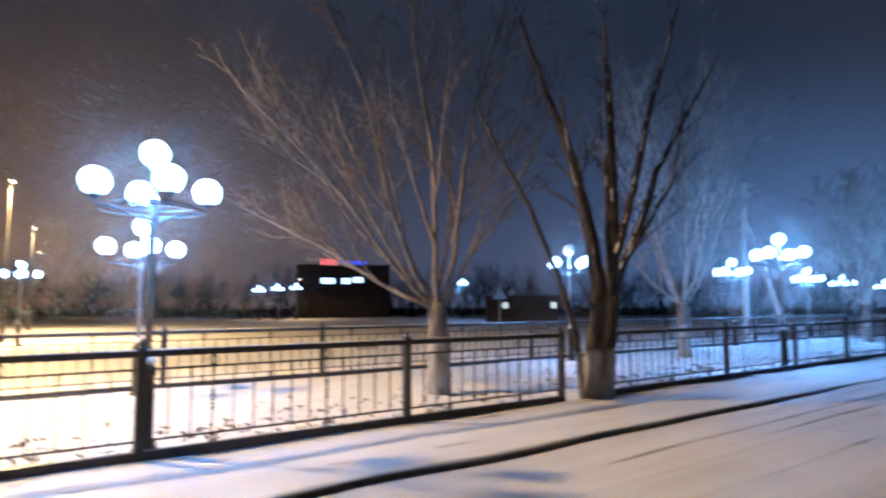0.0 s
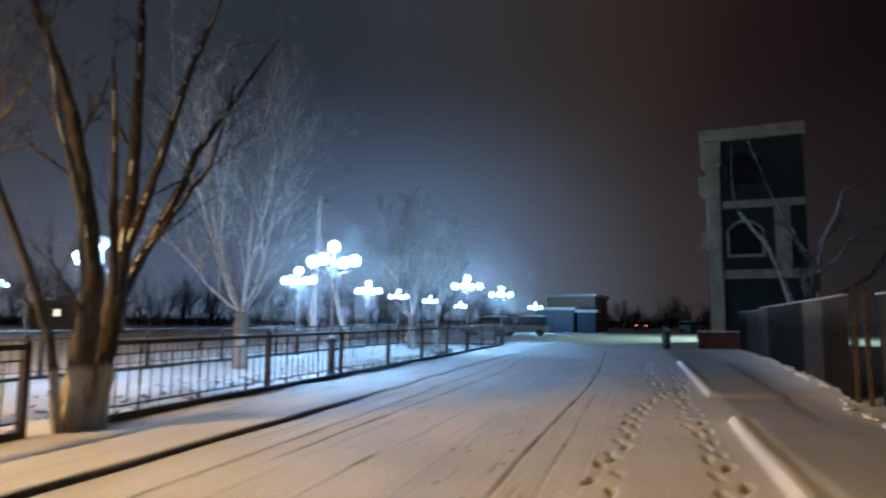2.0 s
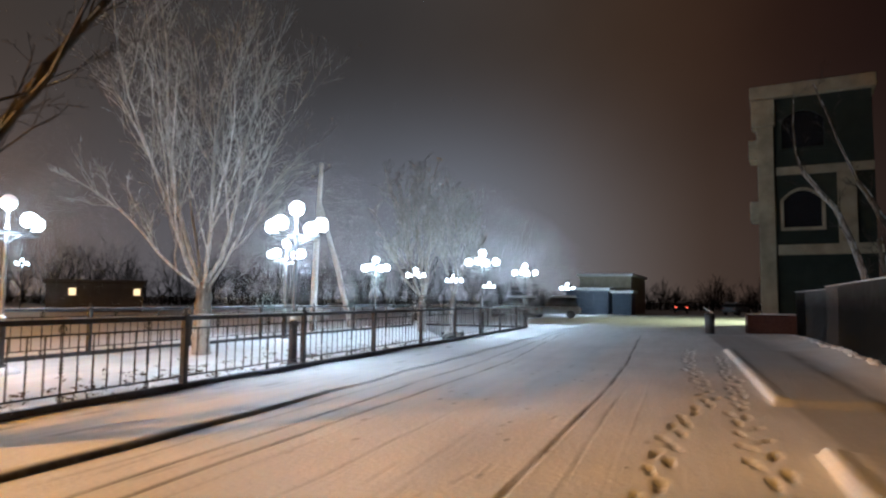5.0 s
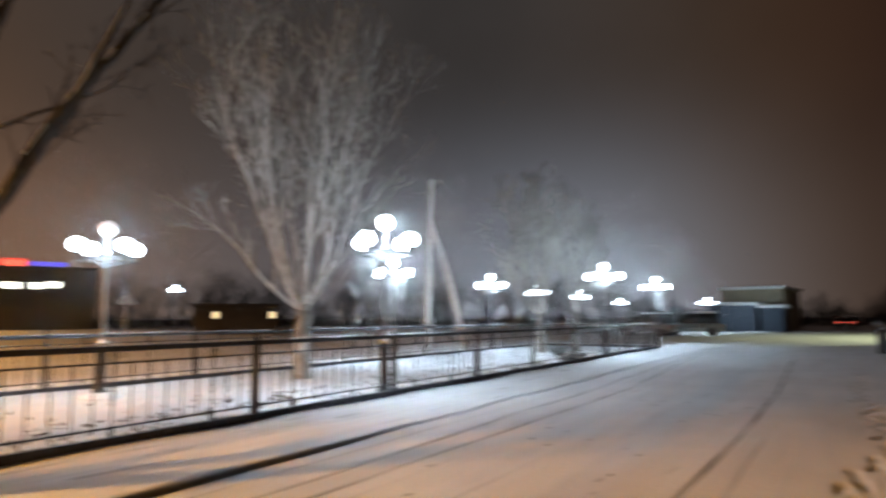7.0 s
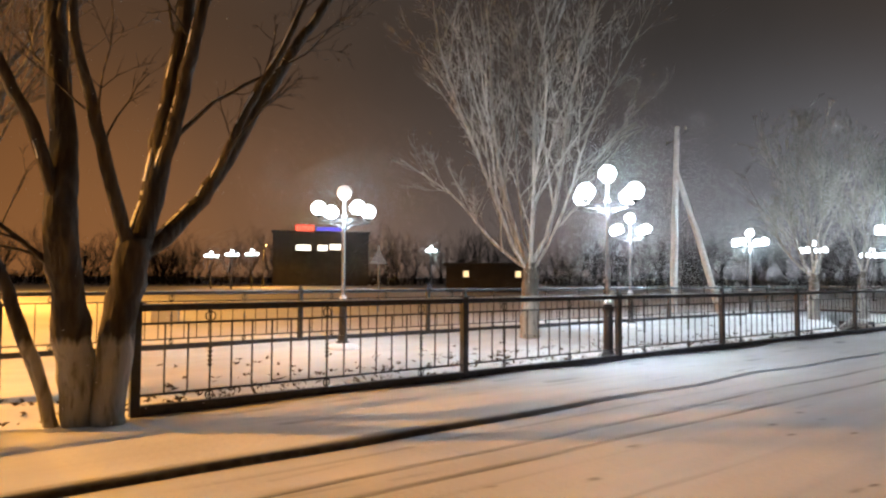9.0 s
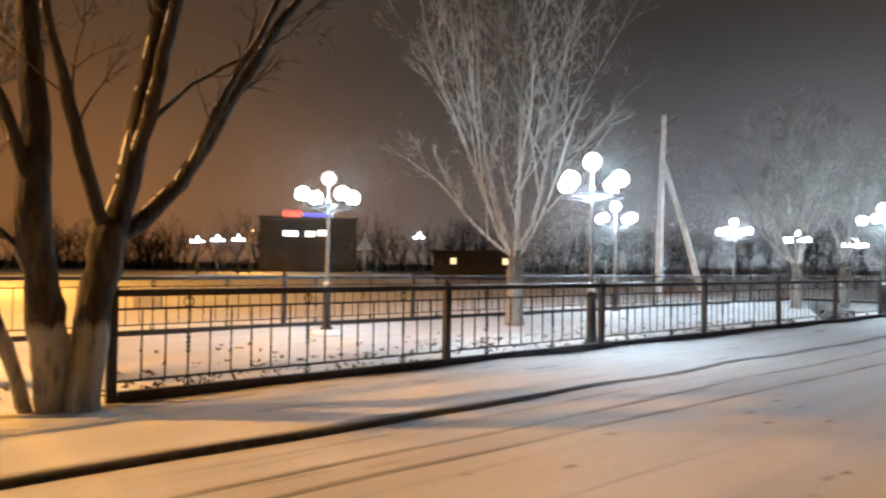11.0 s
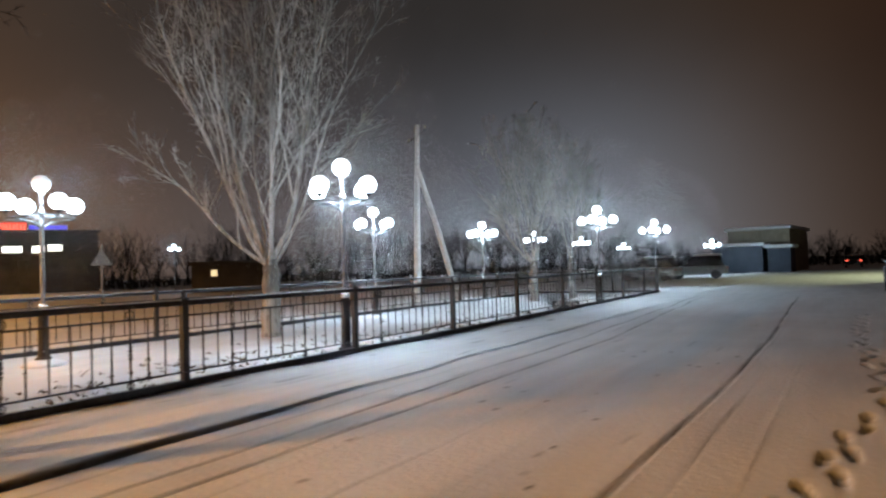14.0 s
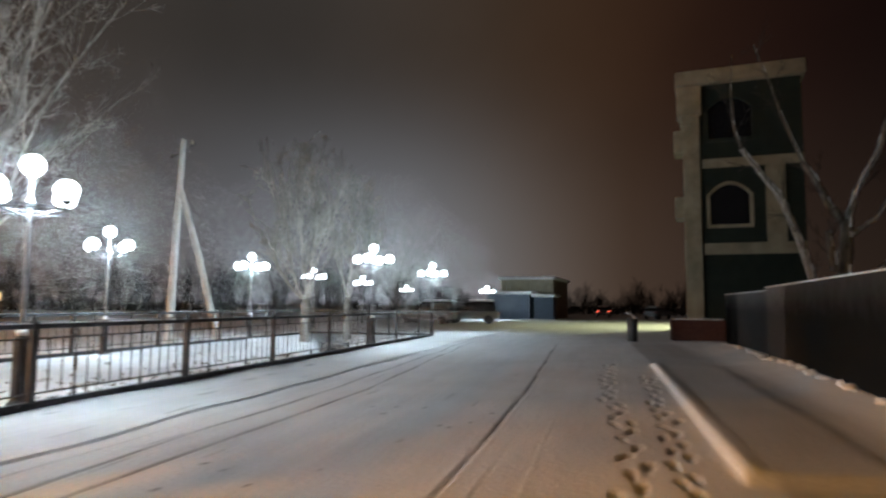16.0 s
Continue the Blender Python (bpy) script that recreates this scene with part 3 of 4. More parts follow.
# ---- trees ----
class Sticks:
    """Collects tapered branches and makes one mesh of them."""

    def __init__(self, seed, thin=0.004):
        self.v, self.f, self.rnd, self.thin = [], [], random.Random(seed), thin

    def stick(self, pts, r0, r1, n):
        base = len(self.v)
        d = (pts[-1] - pts[0]).normalized()
        s = d.orthogonal().normalized()
        u = d.cross(s)
        ring = [(s * math.cos(2 * math.pi * k / n) + u * math.sin(2 * math.pi * k / n)) for k in range(n)]
        m = len(pts) - 1
        for i, p in enumerate(pts):
            r = r0 + (r1 - r0) * i / m
            self.v += [tuple(p + w * r * (1 + (self.rnd.gauss(0, 0.07) if n > 8 else 0))) for w in ring]
        for i in range(m):
            a = base + i * n
            self.f += [(a + k, a + (k + 1) % n, a + n + (k + 1) % n, a + n + k) for k in range(n)]
        self.f.append(tuple(base + m * n + k for k in range(n)))

    def limb(self, pts, r0, r1, n):
        """A knotty limb: the path is refined and swells a little at random."""
        fine = []
        for a, b in zip(pts, pts[1:]):
            k = max(2, int((b - a).length / 0.16))
            fine += [a.lerp(b, q / k) + Vector((self.rnd.gauss(0, 0.007), self.rnd.gauss(0, 0.007), 0)) for q in range(k)]
        self.stick(fine + [pts[-1]], r0, r1, n)

    def path(self, start, way, length, segs, wobble, lift):
        pts, d, p = [start], way.normalized(), start
        for _ in range(segs):
            d = (d + Vector((self.rnd.gauss(0, wobble), self.rnd.gauss(0, wobble), self.rnd.gauss(0, wobble) + lift))).normalized()
            p = p + d * (length / segs)
            pts.append(p)
        return pts

    def grow(self, start, way, length, r, depth, counts, spread=0.75, lift=0.06):
        n = 8 if r > 0.05 else 5 if r > 0.015 else 3
        segs = 8 if depth == 0 else 5 if depth == 1 else 3
        pts = self.path(start, way, length, segs, 0.09 + 0.03 * depth, lift)
        self.stick(pts, r, r * 0.3, n)
        self.sprout(pts, length, r, depth, counts, spread, lift)

    def sprout(self, pts, length, r, depth, counts, spread, lift):
        if depth >= len(counts):
            return
        segs = len(pts) - 1
        for _ in range(counts[depth]):
            t = self.rnd.uniform(0.22, 1.0)
            i = min(int(t * segs), segs - 1)
            p = pts[i].lerp(pts[i + 1], t * segs - i)
            along = (pts[i + 1] - pts[i]).normalized()
            a = self.rnd.uniform(0, 2 * math.pi)
            o = along.orthogonal().normalized()
            w = along.cross(o)
            out = along + (o * math.cos(a) + w * math.sin(a)) * self.rnd.uniform(0.6, 1.2) * spread
            self.grow(p, out, length * self.rnd.uniform(0.26, 0.52) * (1.15 - 0.4 * t), max(r * (0.55 - 0.25 * t), self.thin), depth + 1, counts, spread, lift)

    def mesh(self, name):
        me = bpy.data.meshes.new(name)
        me.from_pydata(self.v, [], self.f)
        return me


def snow_on(pts, r0, r1, rnd, parent, share=0.6):
    """Broken strips of snow along the upper side of a limb."""
    k = Sticks(1)
    m = len(pts) - 1
    for i in range(m):
        steps = 5
        for q in range(steps):
            if rnd.random() > share:
                continue
            a, b = (i + q / steps) / m, (i + (q + rnd.uniform(0.6, 1.2)) / steps) / m
            r = (r0 + (r1 - r0) * a)
            up = Vector((0.3 * r, -0.84 * r, 0.3 * r))
            pa, pb = pts[i].lerp(pts[i + 1], q / steps) + up, pts[i].lerp(pts[i + 1], min(1, (q + 1) / steps)) + up
            k.stick([pa, pa.lerp(pb, 0.5) + Vector((0, 0, 0.1 * r)), pb], r * rnd.uniform(0.17, 0.32), r * rnd.uniform(0.12, 0.26), 5)
    tagged(add_mesh("snow_strip", k.mesh("snow_strip"), M_SNOWCAP, parent, "snow lying along the limb"), kind="stuff")


def vase_tree(x, y, z, seed, toward, fork, r, limbs, label, twigs, counts=(9, 5, 3), tip=0.42, thin=0.0075):
    """A tree with a short limewashed trunk that forks into limbs, which leave it sideways and bend upwards.
    toward: the compass angle of the plane in which the crown is widest; limbs: reach along it, reach across it, top height, bend, girth."""
    ob = empty("bare_tree", (x, y, z), label, "tree", "trees in the bed")
    s = Sticks(seed)
    s.limb([Vector((0, 0, -0.1)), Vector((0.01, 0, 0.12))], r * 1.45, r * 1.22, 12)
    s.limb([Vector((0.01, 0, 0.1)), Vector((0, 0.02, 0.5 * fork)), Vector((0.02, 0, fork))], r * 1.22, r * 1.0, 12)
    s.limb([Vector((0.02, 0, fork - 0.05)), Vector((0.03, 0, fork + 0.22))], r * 1.0, r * 0.6, 12)
    add_mesh("trunk", s.mesh("trunk"), M_BARK_GREY, ob, "limewashed trunk", smooth=True)
    c = Sticks(seed + 1, thin)
    ca, sa = math.cos(radians(toward)), math.sin(radians(toward))
    for reach, across, top, bend, girth in limbs:
        start, sway = fork + c.rnd.uniform(-0.15, 0.2), c.rnd.uniform(0, 6.28)
        pts = []
        for q in range(13):
            t = q / 12
            u, w = reach * t ** bend, across * t ** bend
            u += 0.3 * math.sin(2.1 * math.pi * t + sway) * t
            w += 0.3 * math.sin(1.7 * math.pi * t + 2 * sway) * t
            kink = 0.06 * c.rnd.gauss(0, 1) * (q > 0)
            pts.append(Vector((u * ca - w * sa + kink, u * sa + w * ca - kink, start + (top - start) * t)))
        limb = Sticks(seed + 2)
        limb.rnd = c.rnd
        limb.limb(pts, 0.7 * girth, 0.01, 8)
        add_mesh("limb", limb.mesh("limb"), twigs, ob, "bare limb", smooth=True)
        length = 0.72 * sum((b - a).length for a, b in zip(pts, pts[1:]))
        c.sprout(pts, 0.85 * length, girth * tip, 0, counts, 0.55, 0.06)
        # lesser limbs that fork off low down and rise beside the main one
        for at in (2, 3, 5, 7):
            along = (pts[at + 1] - pts[at]).normalized()
            turn = c.rnd.uniform(0, 6.28)
            out = along + 0.55 * Vector((math.cos(turn), math.sin(turn), 0.25))
            share = girth * (0.46 - 0.035 * at)
            fork_pts = c.path(pts[at], out, length * c.rnd.uniform(0.5, 0.8) * (1.1 - 0.06 * at), 8, 0.1, 0.07)
            c.stick(fork_pts, share, 0.008, 6)
            c.sprout(fork_pts, 0.5 * length, share * 0.55, 0, counts[:2] + (2,), 0.6, 0.05)
    add_mesh("crown", c.mesh("crown"), twigs, ob, "bare branches and fine twigs", smooth=True)
    return ob


vase_tree(-4.6, 18.65, -0.06, 11, 46, 1.75, 0.2,
          [(-3.3, 0.5, 4.9, 0.9, 0.07), (-2.9, -1.0, 10.5, 0.75, 0.09), (-1.7, 1.2, 11.2, 0.7, 0.1), (0.6, -0.8, 11.4, 1.0, 0.09), (1.9, 0.4, 11.0, 0.6, 0.1),
           (2.9, -0.7, 8.8, 0.85, 0.06), (-2.2, 1.6, 8.2, 0.85, 0.055), (-0.6, 2.4, 9.8, 0.8, 0.06), (0.3, -2.4, 8.5, 0.8, 0.06)],
          "pale bare tree with a limewashed trunk in the snowy bed", M_TWIG_PALE)
vase_tree(-2.6, 6.2, -0.06, 23, 52, 1.6, 0.19,
          [(-4.6, 0.5, 4.3, 0.85, 0.08), (-4.3, -0.6, 7.0, 0.9, 0.08), (-2.6, 0.8, 9.4, 0.8, 0.1), (-0.4, -0.8, 10.2, 0.9, 0.1), (1.5, 0.6, 9.8, 0.8, 0.09),
           (2.6, -0.4, 6.6, 0.9, 0.06), (-3.2, 1.4, 7.8, 0.8, 0.06), (0.5, 2.2, 8.4, 0.8, 0.06)],
          "bare tree with a limewashed trunk standing behind the railing", M_TWIG)
vase_tree(-3.8, 33.3, -0.06, 37, 25, 1.6, 0.17,
          [(-2.0, 0.3, 5.0, 0.75, 0.085), (-1.5, -0.4, 7.6, 0.7, 0.1), (-0.4, 0.6, 8.6, 0.8, 0.1), (0.6, -0.5, 8.2, 0.8, 0.1), (1.3, 0.4, 7.2, 0.75, 0.085), (0.2, 1.5, 6.8, 0.8, 0.07)],
          "bare tree with a limewashed trunk beyond the culvert", M_TWIG_PALE, (8, 6, 3), thin=0.013)
vase_tree(-3.6, 37.5, -0.06, 41, 25, 1.7, 0.15,
          [(-0.9, 0.3, 7.6, 0.7, 0.085), (0.3, 0.3, 8.4, 0.8, 0.09), (1.0, -0.3, 7.4, 0.7, 0.085), (0.1, -0.8, 6.6, 0.8, 0.07)],
          "bare slim tree with a limewashed trunk, end of bed", M_TWIG_PALE, (8, 5, 3), thin=0.013)


def old_tree():
    """The dark many-stemmed tree that stands in the gap of the railing."""
    ob = empty("old_tree", (0.1, 7.85, 0), "dark old tree with two limewashed stems in the railing gap", "tree")
    # two directions across the tree: seen from the pavement beside it, and from further down the road
    ax, ay, bx, by = 0.17, 0.985, 0.75, 0.66
    det = ax * by - ay * bx

    def pt(p, q, z):
        return Vector(((p * by - q * ay) / det, (q * ax - p * bx) / det, z))

    s = Sticks(5)
    stems = [("stem", [pt(-0.16, -0.12, -0.1), pt(-0.2, -0.1, 0.5), pt(-0.29, -0.04, 1.2), pt(-0.37, 0.03, 1.95), pt(-0.38, -0.1, 2.95), pt(-0.46, -0.24, 3.65), pt(-0.5, -0.36, 4.3), pt(-0.75, -0.63, 5.1), pt(-1.1, -1.0, 6.1), pt(-1.3, -1.3, 7.2)], 0.185, 0.03),
             ("stem", [pt(0.06, 0.1, -0.1), pt(0.1, 0.13, 0.5), pt(0.17, 0.2, 1.1), pt(0.26, 0.28, 1.75), pt(0.3, 0.3, 1.9)], 0.185, 0.155),
             ("stem", [pt(-0.4, -0.3, -0.1), pt(-0.52, -0.32, 0.5), pt(-0.75, -0.4, 1.2), pt(-1.1, -0.7, 2.2), pt(-1.5, -1.2, 3.5), pt(-1.9, -1.76, 4.6), pt(-2.1, -2.1, 5.4)], 0.07, 0.025)]
    for nm, pts, a, b in stems:
        k = Sticks(1)
        k.limb(pts, a, b, 12)
        add_mesh("stem", k.mesh("stem"), M_BARK, ob, "dark rough stem limewashed at its foot", smooth=True)
    limbs = [([pt(0.28, 0.28, 1.7), pt(0.56, 0.38, 1.9), pt(0.99, 0.56, 2.4), pt(1.32, 0.82, 2.98), pt(1.47, 0.98, 3.35), pt(1.79, 1.22, 3.9), pt(2.1, 1.38, 4.45), pt(2.55, 1.8, 5.2), pt(3.05, 2.35, 6.2), pt(3.5, 2.85, 7.1)], 0.105, 0.022),
             ([pt(0.28, 0.28, 1.7), pt(0.44, 0.32, 2.27), pt(0.51, 0.36, 2.8), pt(0.61, 0.4, 3.5), pt(0.76, 0.42, 4.4), pt(0.85, 0.42, 6.0), pt(0.95, 0.36, 7.6)], 0.14, 0.04),
             ([pt(0.46, 0.33, 2.4), pt(0.62, 0.53, 3.0), pt(0.75, 0.72, 3.7), pt(0.87, 0.88, 4.4), pt(1.2, 1.15, 5.5), pt(1.65, 1.55, 6.8), pt(1.9, 1.8, 7.8)], 0.085, 0.03),
             ([pt(0.27, 0.27, 1.7), pt(0.13, 0.27, 2.16), pt(0.01, 0.24, 2.6), pt(-0.08, 0.22, 3.0), pt(-0.3, 0.2, 3.8), pt(-0.35, 0.1, 5.2)], 0.08, 0.02),
             ([pt(1.1, 0.66, 2.6), pt(1.4, 1.15, 3.4), pt(1.75, 1.56, 4.1), pt(2.2, 1.85, 5.2), pt(2.4, 2.0, 6.0)], 0.055, 0.018),
             ([pt(0.52, 0.4, 2.85), pt(1.08, 0.72, 3.53), pt(1.6, 1.2, 3.86), pt(2.1, 1.65, 4.2), pt(2.5, 1.95, 4.7)], 0.03, 0.007),
             ([pt(-0.36, 0.02, 2.1), pt(-0.6, -0.1, 2.9), pt(-1.1, -0.4, 3.9), pt(-1.5, -0.6, 5.2)], 0.07, 0.02)]
    for pts, a, b in limbs:
        k = Sticks(2)
        k.limb(pts, a, b, 9)
        lm = add_mesh("limb", k.mesh("limb"), M_BARK, ob, "dark knotty limb", smooth=True)
        snow_on(pts, a, b, s.rnd, lm, 0.8)
    for pts, a, b in limbs + [x[1:] for x in stems[::2]]:
        s.sprout(pts, 3.0, a * 0.42, 0, (5, 5, 4), 0.75, 0.05)
    add_mesh("crown", s.mesh("crown"), M_TWIG_DARK, ob, "dark bare twigs", smooth=True)


old_tree()


# ---- building at the end of the pavement ----
def building():
    x0, y0, w, d, h = 12.1, 42.0, 5.4, 14.0, 13.2
    ob = empty("green_building", (x0, y0, 0), "three-storey green building with cream bands and corner pillar", "building", turn=-9)
    b = bmesh.new()
    wins = [(1.3, 5.5, 1.75, 1.95), (1.3, 9.75, 1.95, 2.0)]
    # wall with openings: piers and strips round each window
    xs = sorted({0.9, w, *[a for a, *_ in wins], *[a + c for a, _, c, _ in wins]})
    zs = sorted({0.0, h, *[z for _, z, *_ in wins], *[z + e for _, z, _, e in wins]})
    for a, c in zip(xs, xs[1:]):
        for e, f in zip(zs, zs[1:]):
            if any(wx - 0.01 < a and c < wx + ww + 0.01 and wz - 0.01 < e and f < wz + wh + 0.01 for wx, wz, ww, wh in wins):
                continue
            box(b, a, 0.15, e, c, 0.5, f)
    box(b, 0.1, 0.5, 0, 0.45, d, h)
    box(b, w - 0.4, 0.5, 0, w, d, h)
    box(b, 0.45, d - 0.3, 0, w - 0.4, d, h)
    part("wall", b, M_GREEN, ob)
    b = bmesh.new()
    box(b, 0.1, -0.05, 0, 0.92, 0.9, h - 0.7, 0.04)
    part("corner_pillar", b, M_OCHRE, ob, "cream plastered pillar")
    b = bmesh.new()
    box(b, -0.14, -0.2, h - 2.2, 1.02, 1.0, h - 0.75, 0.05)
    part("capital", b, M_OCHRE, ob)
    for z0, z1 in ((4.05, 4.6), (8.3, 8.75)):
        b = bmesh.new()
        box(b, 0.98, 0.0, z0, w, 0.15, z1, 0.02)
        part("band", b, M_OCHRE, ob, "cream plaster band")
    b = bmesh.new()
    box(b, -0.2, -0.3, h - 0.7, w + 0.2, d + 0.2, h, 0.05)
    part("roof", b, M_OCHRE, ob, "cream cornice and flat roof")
    b = bmesh.new()
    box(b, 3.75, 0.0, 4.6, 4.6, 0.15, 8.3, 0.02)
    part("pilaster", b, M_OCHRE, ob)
    for z0 in (6.1, 9.6):
        b = bmesh.new()
        box(b, -0.38, 1.6, z0, 0.1, 3.4, z0 + 1.1, 0.03)
        part("balcony", b, M_OCHRE, ob)
    for wx, wz, ww, wh in wins:
        b = bmesh.new()
        # frame with an arched head
        t = 0.16
        box(b, wx - t, 0.06, wz - t, wx, 0.2, wz + wh - 0.5)
        box(b, wx + ww, 0.06, wz - t, wx + ww + t, 0.2, wz + wh - 0.5)
        box(b, wx, 0.06, wz - t, wx + ww, 0.2, wz)
        n = 10

        def arch(q, o):
            f = q / n
            return wx - o + (ww + 2 * o) * f, wz + wh - 0.5 + (0.5 + o) * (1 - (2 * f - 1) ** 2)

        def slab(bm, q, y0, y1):
            f = [bm.verts.new((a, y0, c)) for a, c in q]
            g = [bm.verts.new((a, y1, c)) for a, c in q]
            bm.faces.new(f)
            bm.faces.new(g[::-1])
            for i in range(4):
                bm.faces.new((f[i], g[i], g[(i + 1) % 4], f[(i + 1) % 4]))

        sp = bmesh.new()
        for k in range(n):
            slab(b, [arch(k, 0), arch(k + 1, 0), arch(k + 1, t), arch(k, t)], 0.06, 0.2)
            (xa, za), (xb, zb) = arch(k, 0), arch(k + 1, 0)
            slab(sp, [(xa, za), (xb, zb), (xb, wz + wh + 0.03), (xa, wz + wh + 0.03)], 0.153, 0.29)
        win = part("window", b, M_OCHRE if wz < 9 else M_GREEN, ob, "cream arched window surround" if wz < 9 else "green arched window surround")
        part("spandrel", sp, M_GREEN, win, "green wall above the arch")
        b = bmesh.new()
        box(b, wx, 0.3, wz, wx + ww, 0.33, wz + wh)
        part("pane", b, M_GLASS, win, "dark unlit window pane")
    return ob


building()


def planter():
    ob = empty("brick_planter", (11.3, 40.0, 0), "low dark red brick planter capped with snow", "planter")
    b = bmesh.new()
    box(b, 0, 0, -0.1, 2.3, 1.0, 0.92, 0.02)
    part("body", b, M_BRICK, ob)
    b = bmesh.new()
    box(b, 0.05, 0.05, 0.92, 2.25, 0.95, 0.98, 0.025)
    part("snow_cap", b, M_SNOWCAP, ob, "layer of snow")


planter()


def bin_():
    ob = empty("litter_bin", (9.45, 38.6, 0), "dark steel litter bin with a tilted snowy lid", "litter bin")
    b = bmesh.new()
    lathe(b, [(0.2, -0.05), (0.22, 0.0), (0.24, 0.95), (0.25, 0.98)], 14)
    part("body", b, M_IRON, ob)
    b = bmesh.new()
    box(b, -0.26, -0.22, -0.02, 0.26, 0.22, 0.03, 0.01)
    part("lid", b, M_SNOWCAP, ob, "tilted lid covered with snow", pose(-0.05, 0, 1.12, 0, 35, 0))


bin_()


# ---- steel fence on the right ----
def sheet_fence(xa, ya, xb, yb, h, label, mat=None):
    length = math.hypot(xb - xa, yb - ya)
    turn = math.degrees(math.atan2(yb - ya, xb - xa))
    ob = empty("steel_fence", (xa, ya, 0), label, "fence", turn=turn)
    n = max(1, round(length / 2.4))
    step = length / n
    # corrugated sheet of one bay
    b = bmesh.new()
    prof, x = [], 0.0
    while x < step - 1e-3:
        for dx, dy in ((0, 0), (0.035, 0), (0.05, 0.022), (0.085, 0.022)):
            if x + dx < step:
                prof.append((x + dx, dy))
        x += 0.1
    prof.append((step, 0))
    lo = [b.verts.new((a, c, 0.02)) for a, c in prof]
    hi = [b.verts.new((a, c, h)) for a, c in prof]
    for k in range(len(prof) - 1):
        b.faces.new((lo[k], lo[k + 1], hi[k + 1], hi[k]))
    bmesh.ops.solidify(b, geom=b.faces[:], thickness=0.004)
    sh = mesh_of("sheet", b)
    b = bmesh.new()
    box(b, -0.04, -0.11, -0.2, 0.04, -0.03, h + 0.06, 0.005)
    po = mesh_of("post", b)
    for k in range(n):
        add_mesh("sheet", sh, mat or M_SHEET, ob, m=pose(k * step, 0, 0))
    for k in range(n + 1):
        add_mesh("post", po, M_IRON, ob, m=pose(k * step, 0, 0))
    b = bmesh.new()
    box(b, 0, -0.02, h, length, 0.05, h + 0.03, 0.006)
    part("snow_strip", b, M_SNOWCAP, ob, "snow lying along the top edge")
    return ob


sheet_fence(11.45, 14.3, 12.4, 28.0, 2.05, "grey-blue corrugated steel fence, paler towards its top")
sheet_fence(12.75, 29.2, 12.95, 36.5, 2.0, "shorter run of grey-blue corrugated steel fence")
sheet_fence(11.75, 8.9, 11.85, 13.9, 2.05, "dark blue steel yard gates with bare posts", M_BLUE)



def gate_posts():
    for x, y, h, lean in ((11.5, 14.12, 2.2, 0.6), (11.62, 13.82, 2.12, -0.5), (11.8, 11.4, 2.2, 0.5)):
        b = bmesh.new()
        box(b, -0.045, -0.04, -0.1, 0.045, 0.04, h, 0.008)
        ob = add_mesh("gate_post", mesh_of("gate_post", b), M_PLANK, m=pose(x, y, ground_z(x, y), lean, lean, 80))
        tagged(ob, "weathered wooden gate post beside the steel fence", "gate post", "gate posts")


gate_posts()


def snow_clumps():
    rnd = random.Random(31)
    b = bmesh.new()
    for _ in range(150):
        y = rnd.uniform(9.5, 36)
        x = 11.38 + 0.067 * (y - 14) + rnd.gauss(0, 0.05) - 0.06
        r = rnd.uniform(0.03, 0.09)
        q = bmesh.ops.create_icosphere(b, subdivisions=1, radius=1.0, matrix=Matrix.Translation((x, y, ground_z(x, y) + r * 0.2)) @ Matrix.Diagonal((r * rnd.uniform(0.8, 1.5), r * rnd.uniform(1.2, 2.6), r * rnd.uniform(0.4, 0.7), 1)))
        for v in q["verts"]:
            v.co += Vector((rnd.gauss(0, r * 0.12), rnd.gauss(0, r * 0.12), rnd.gauss(0, r * 0.1)))
    ob = add_mesh("snow_clumps", mesh_of("snow_clumps", b), M_SNOWCAP, smooth=True)
    tagged(ob, "lumps of shovelled snow along the fence foot", "snow", kind="stuff")


snow_clumps()


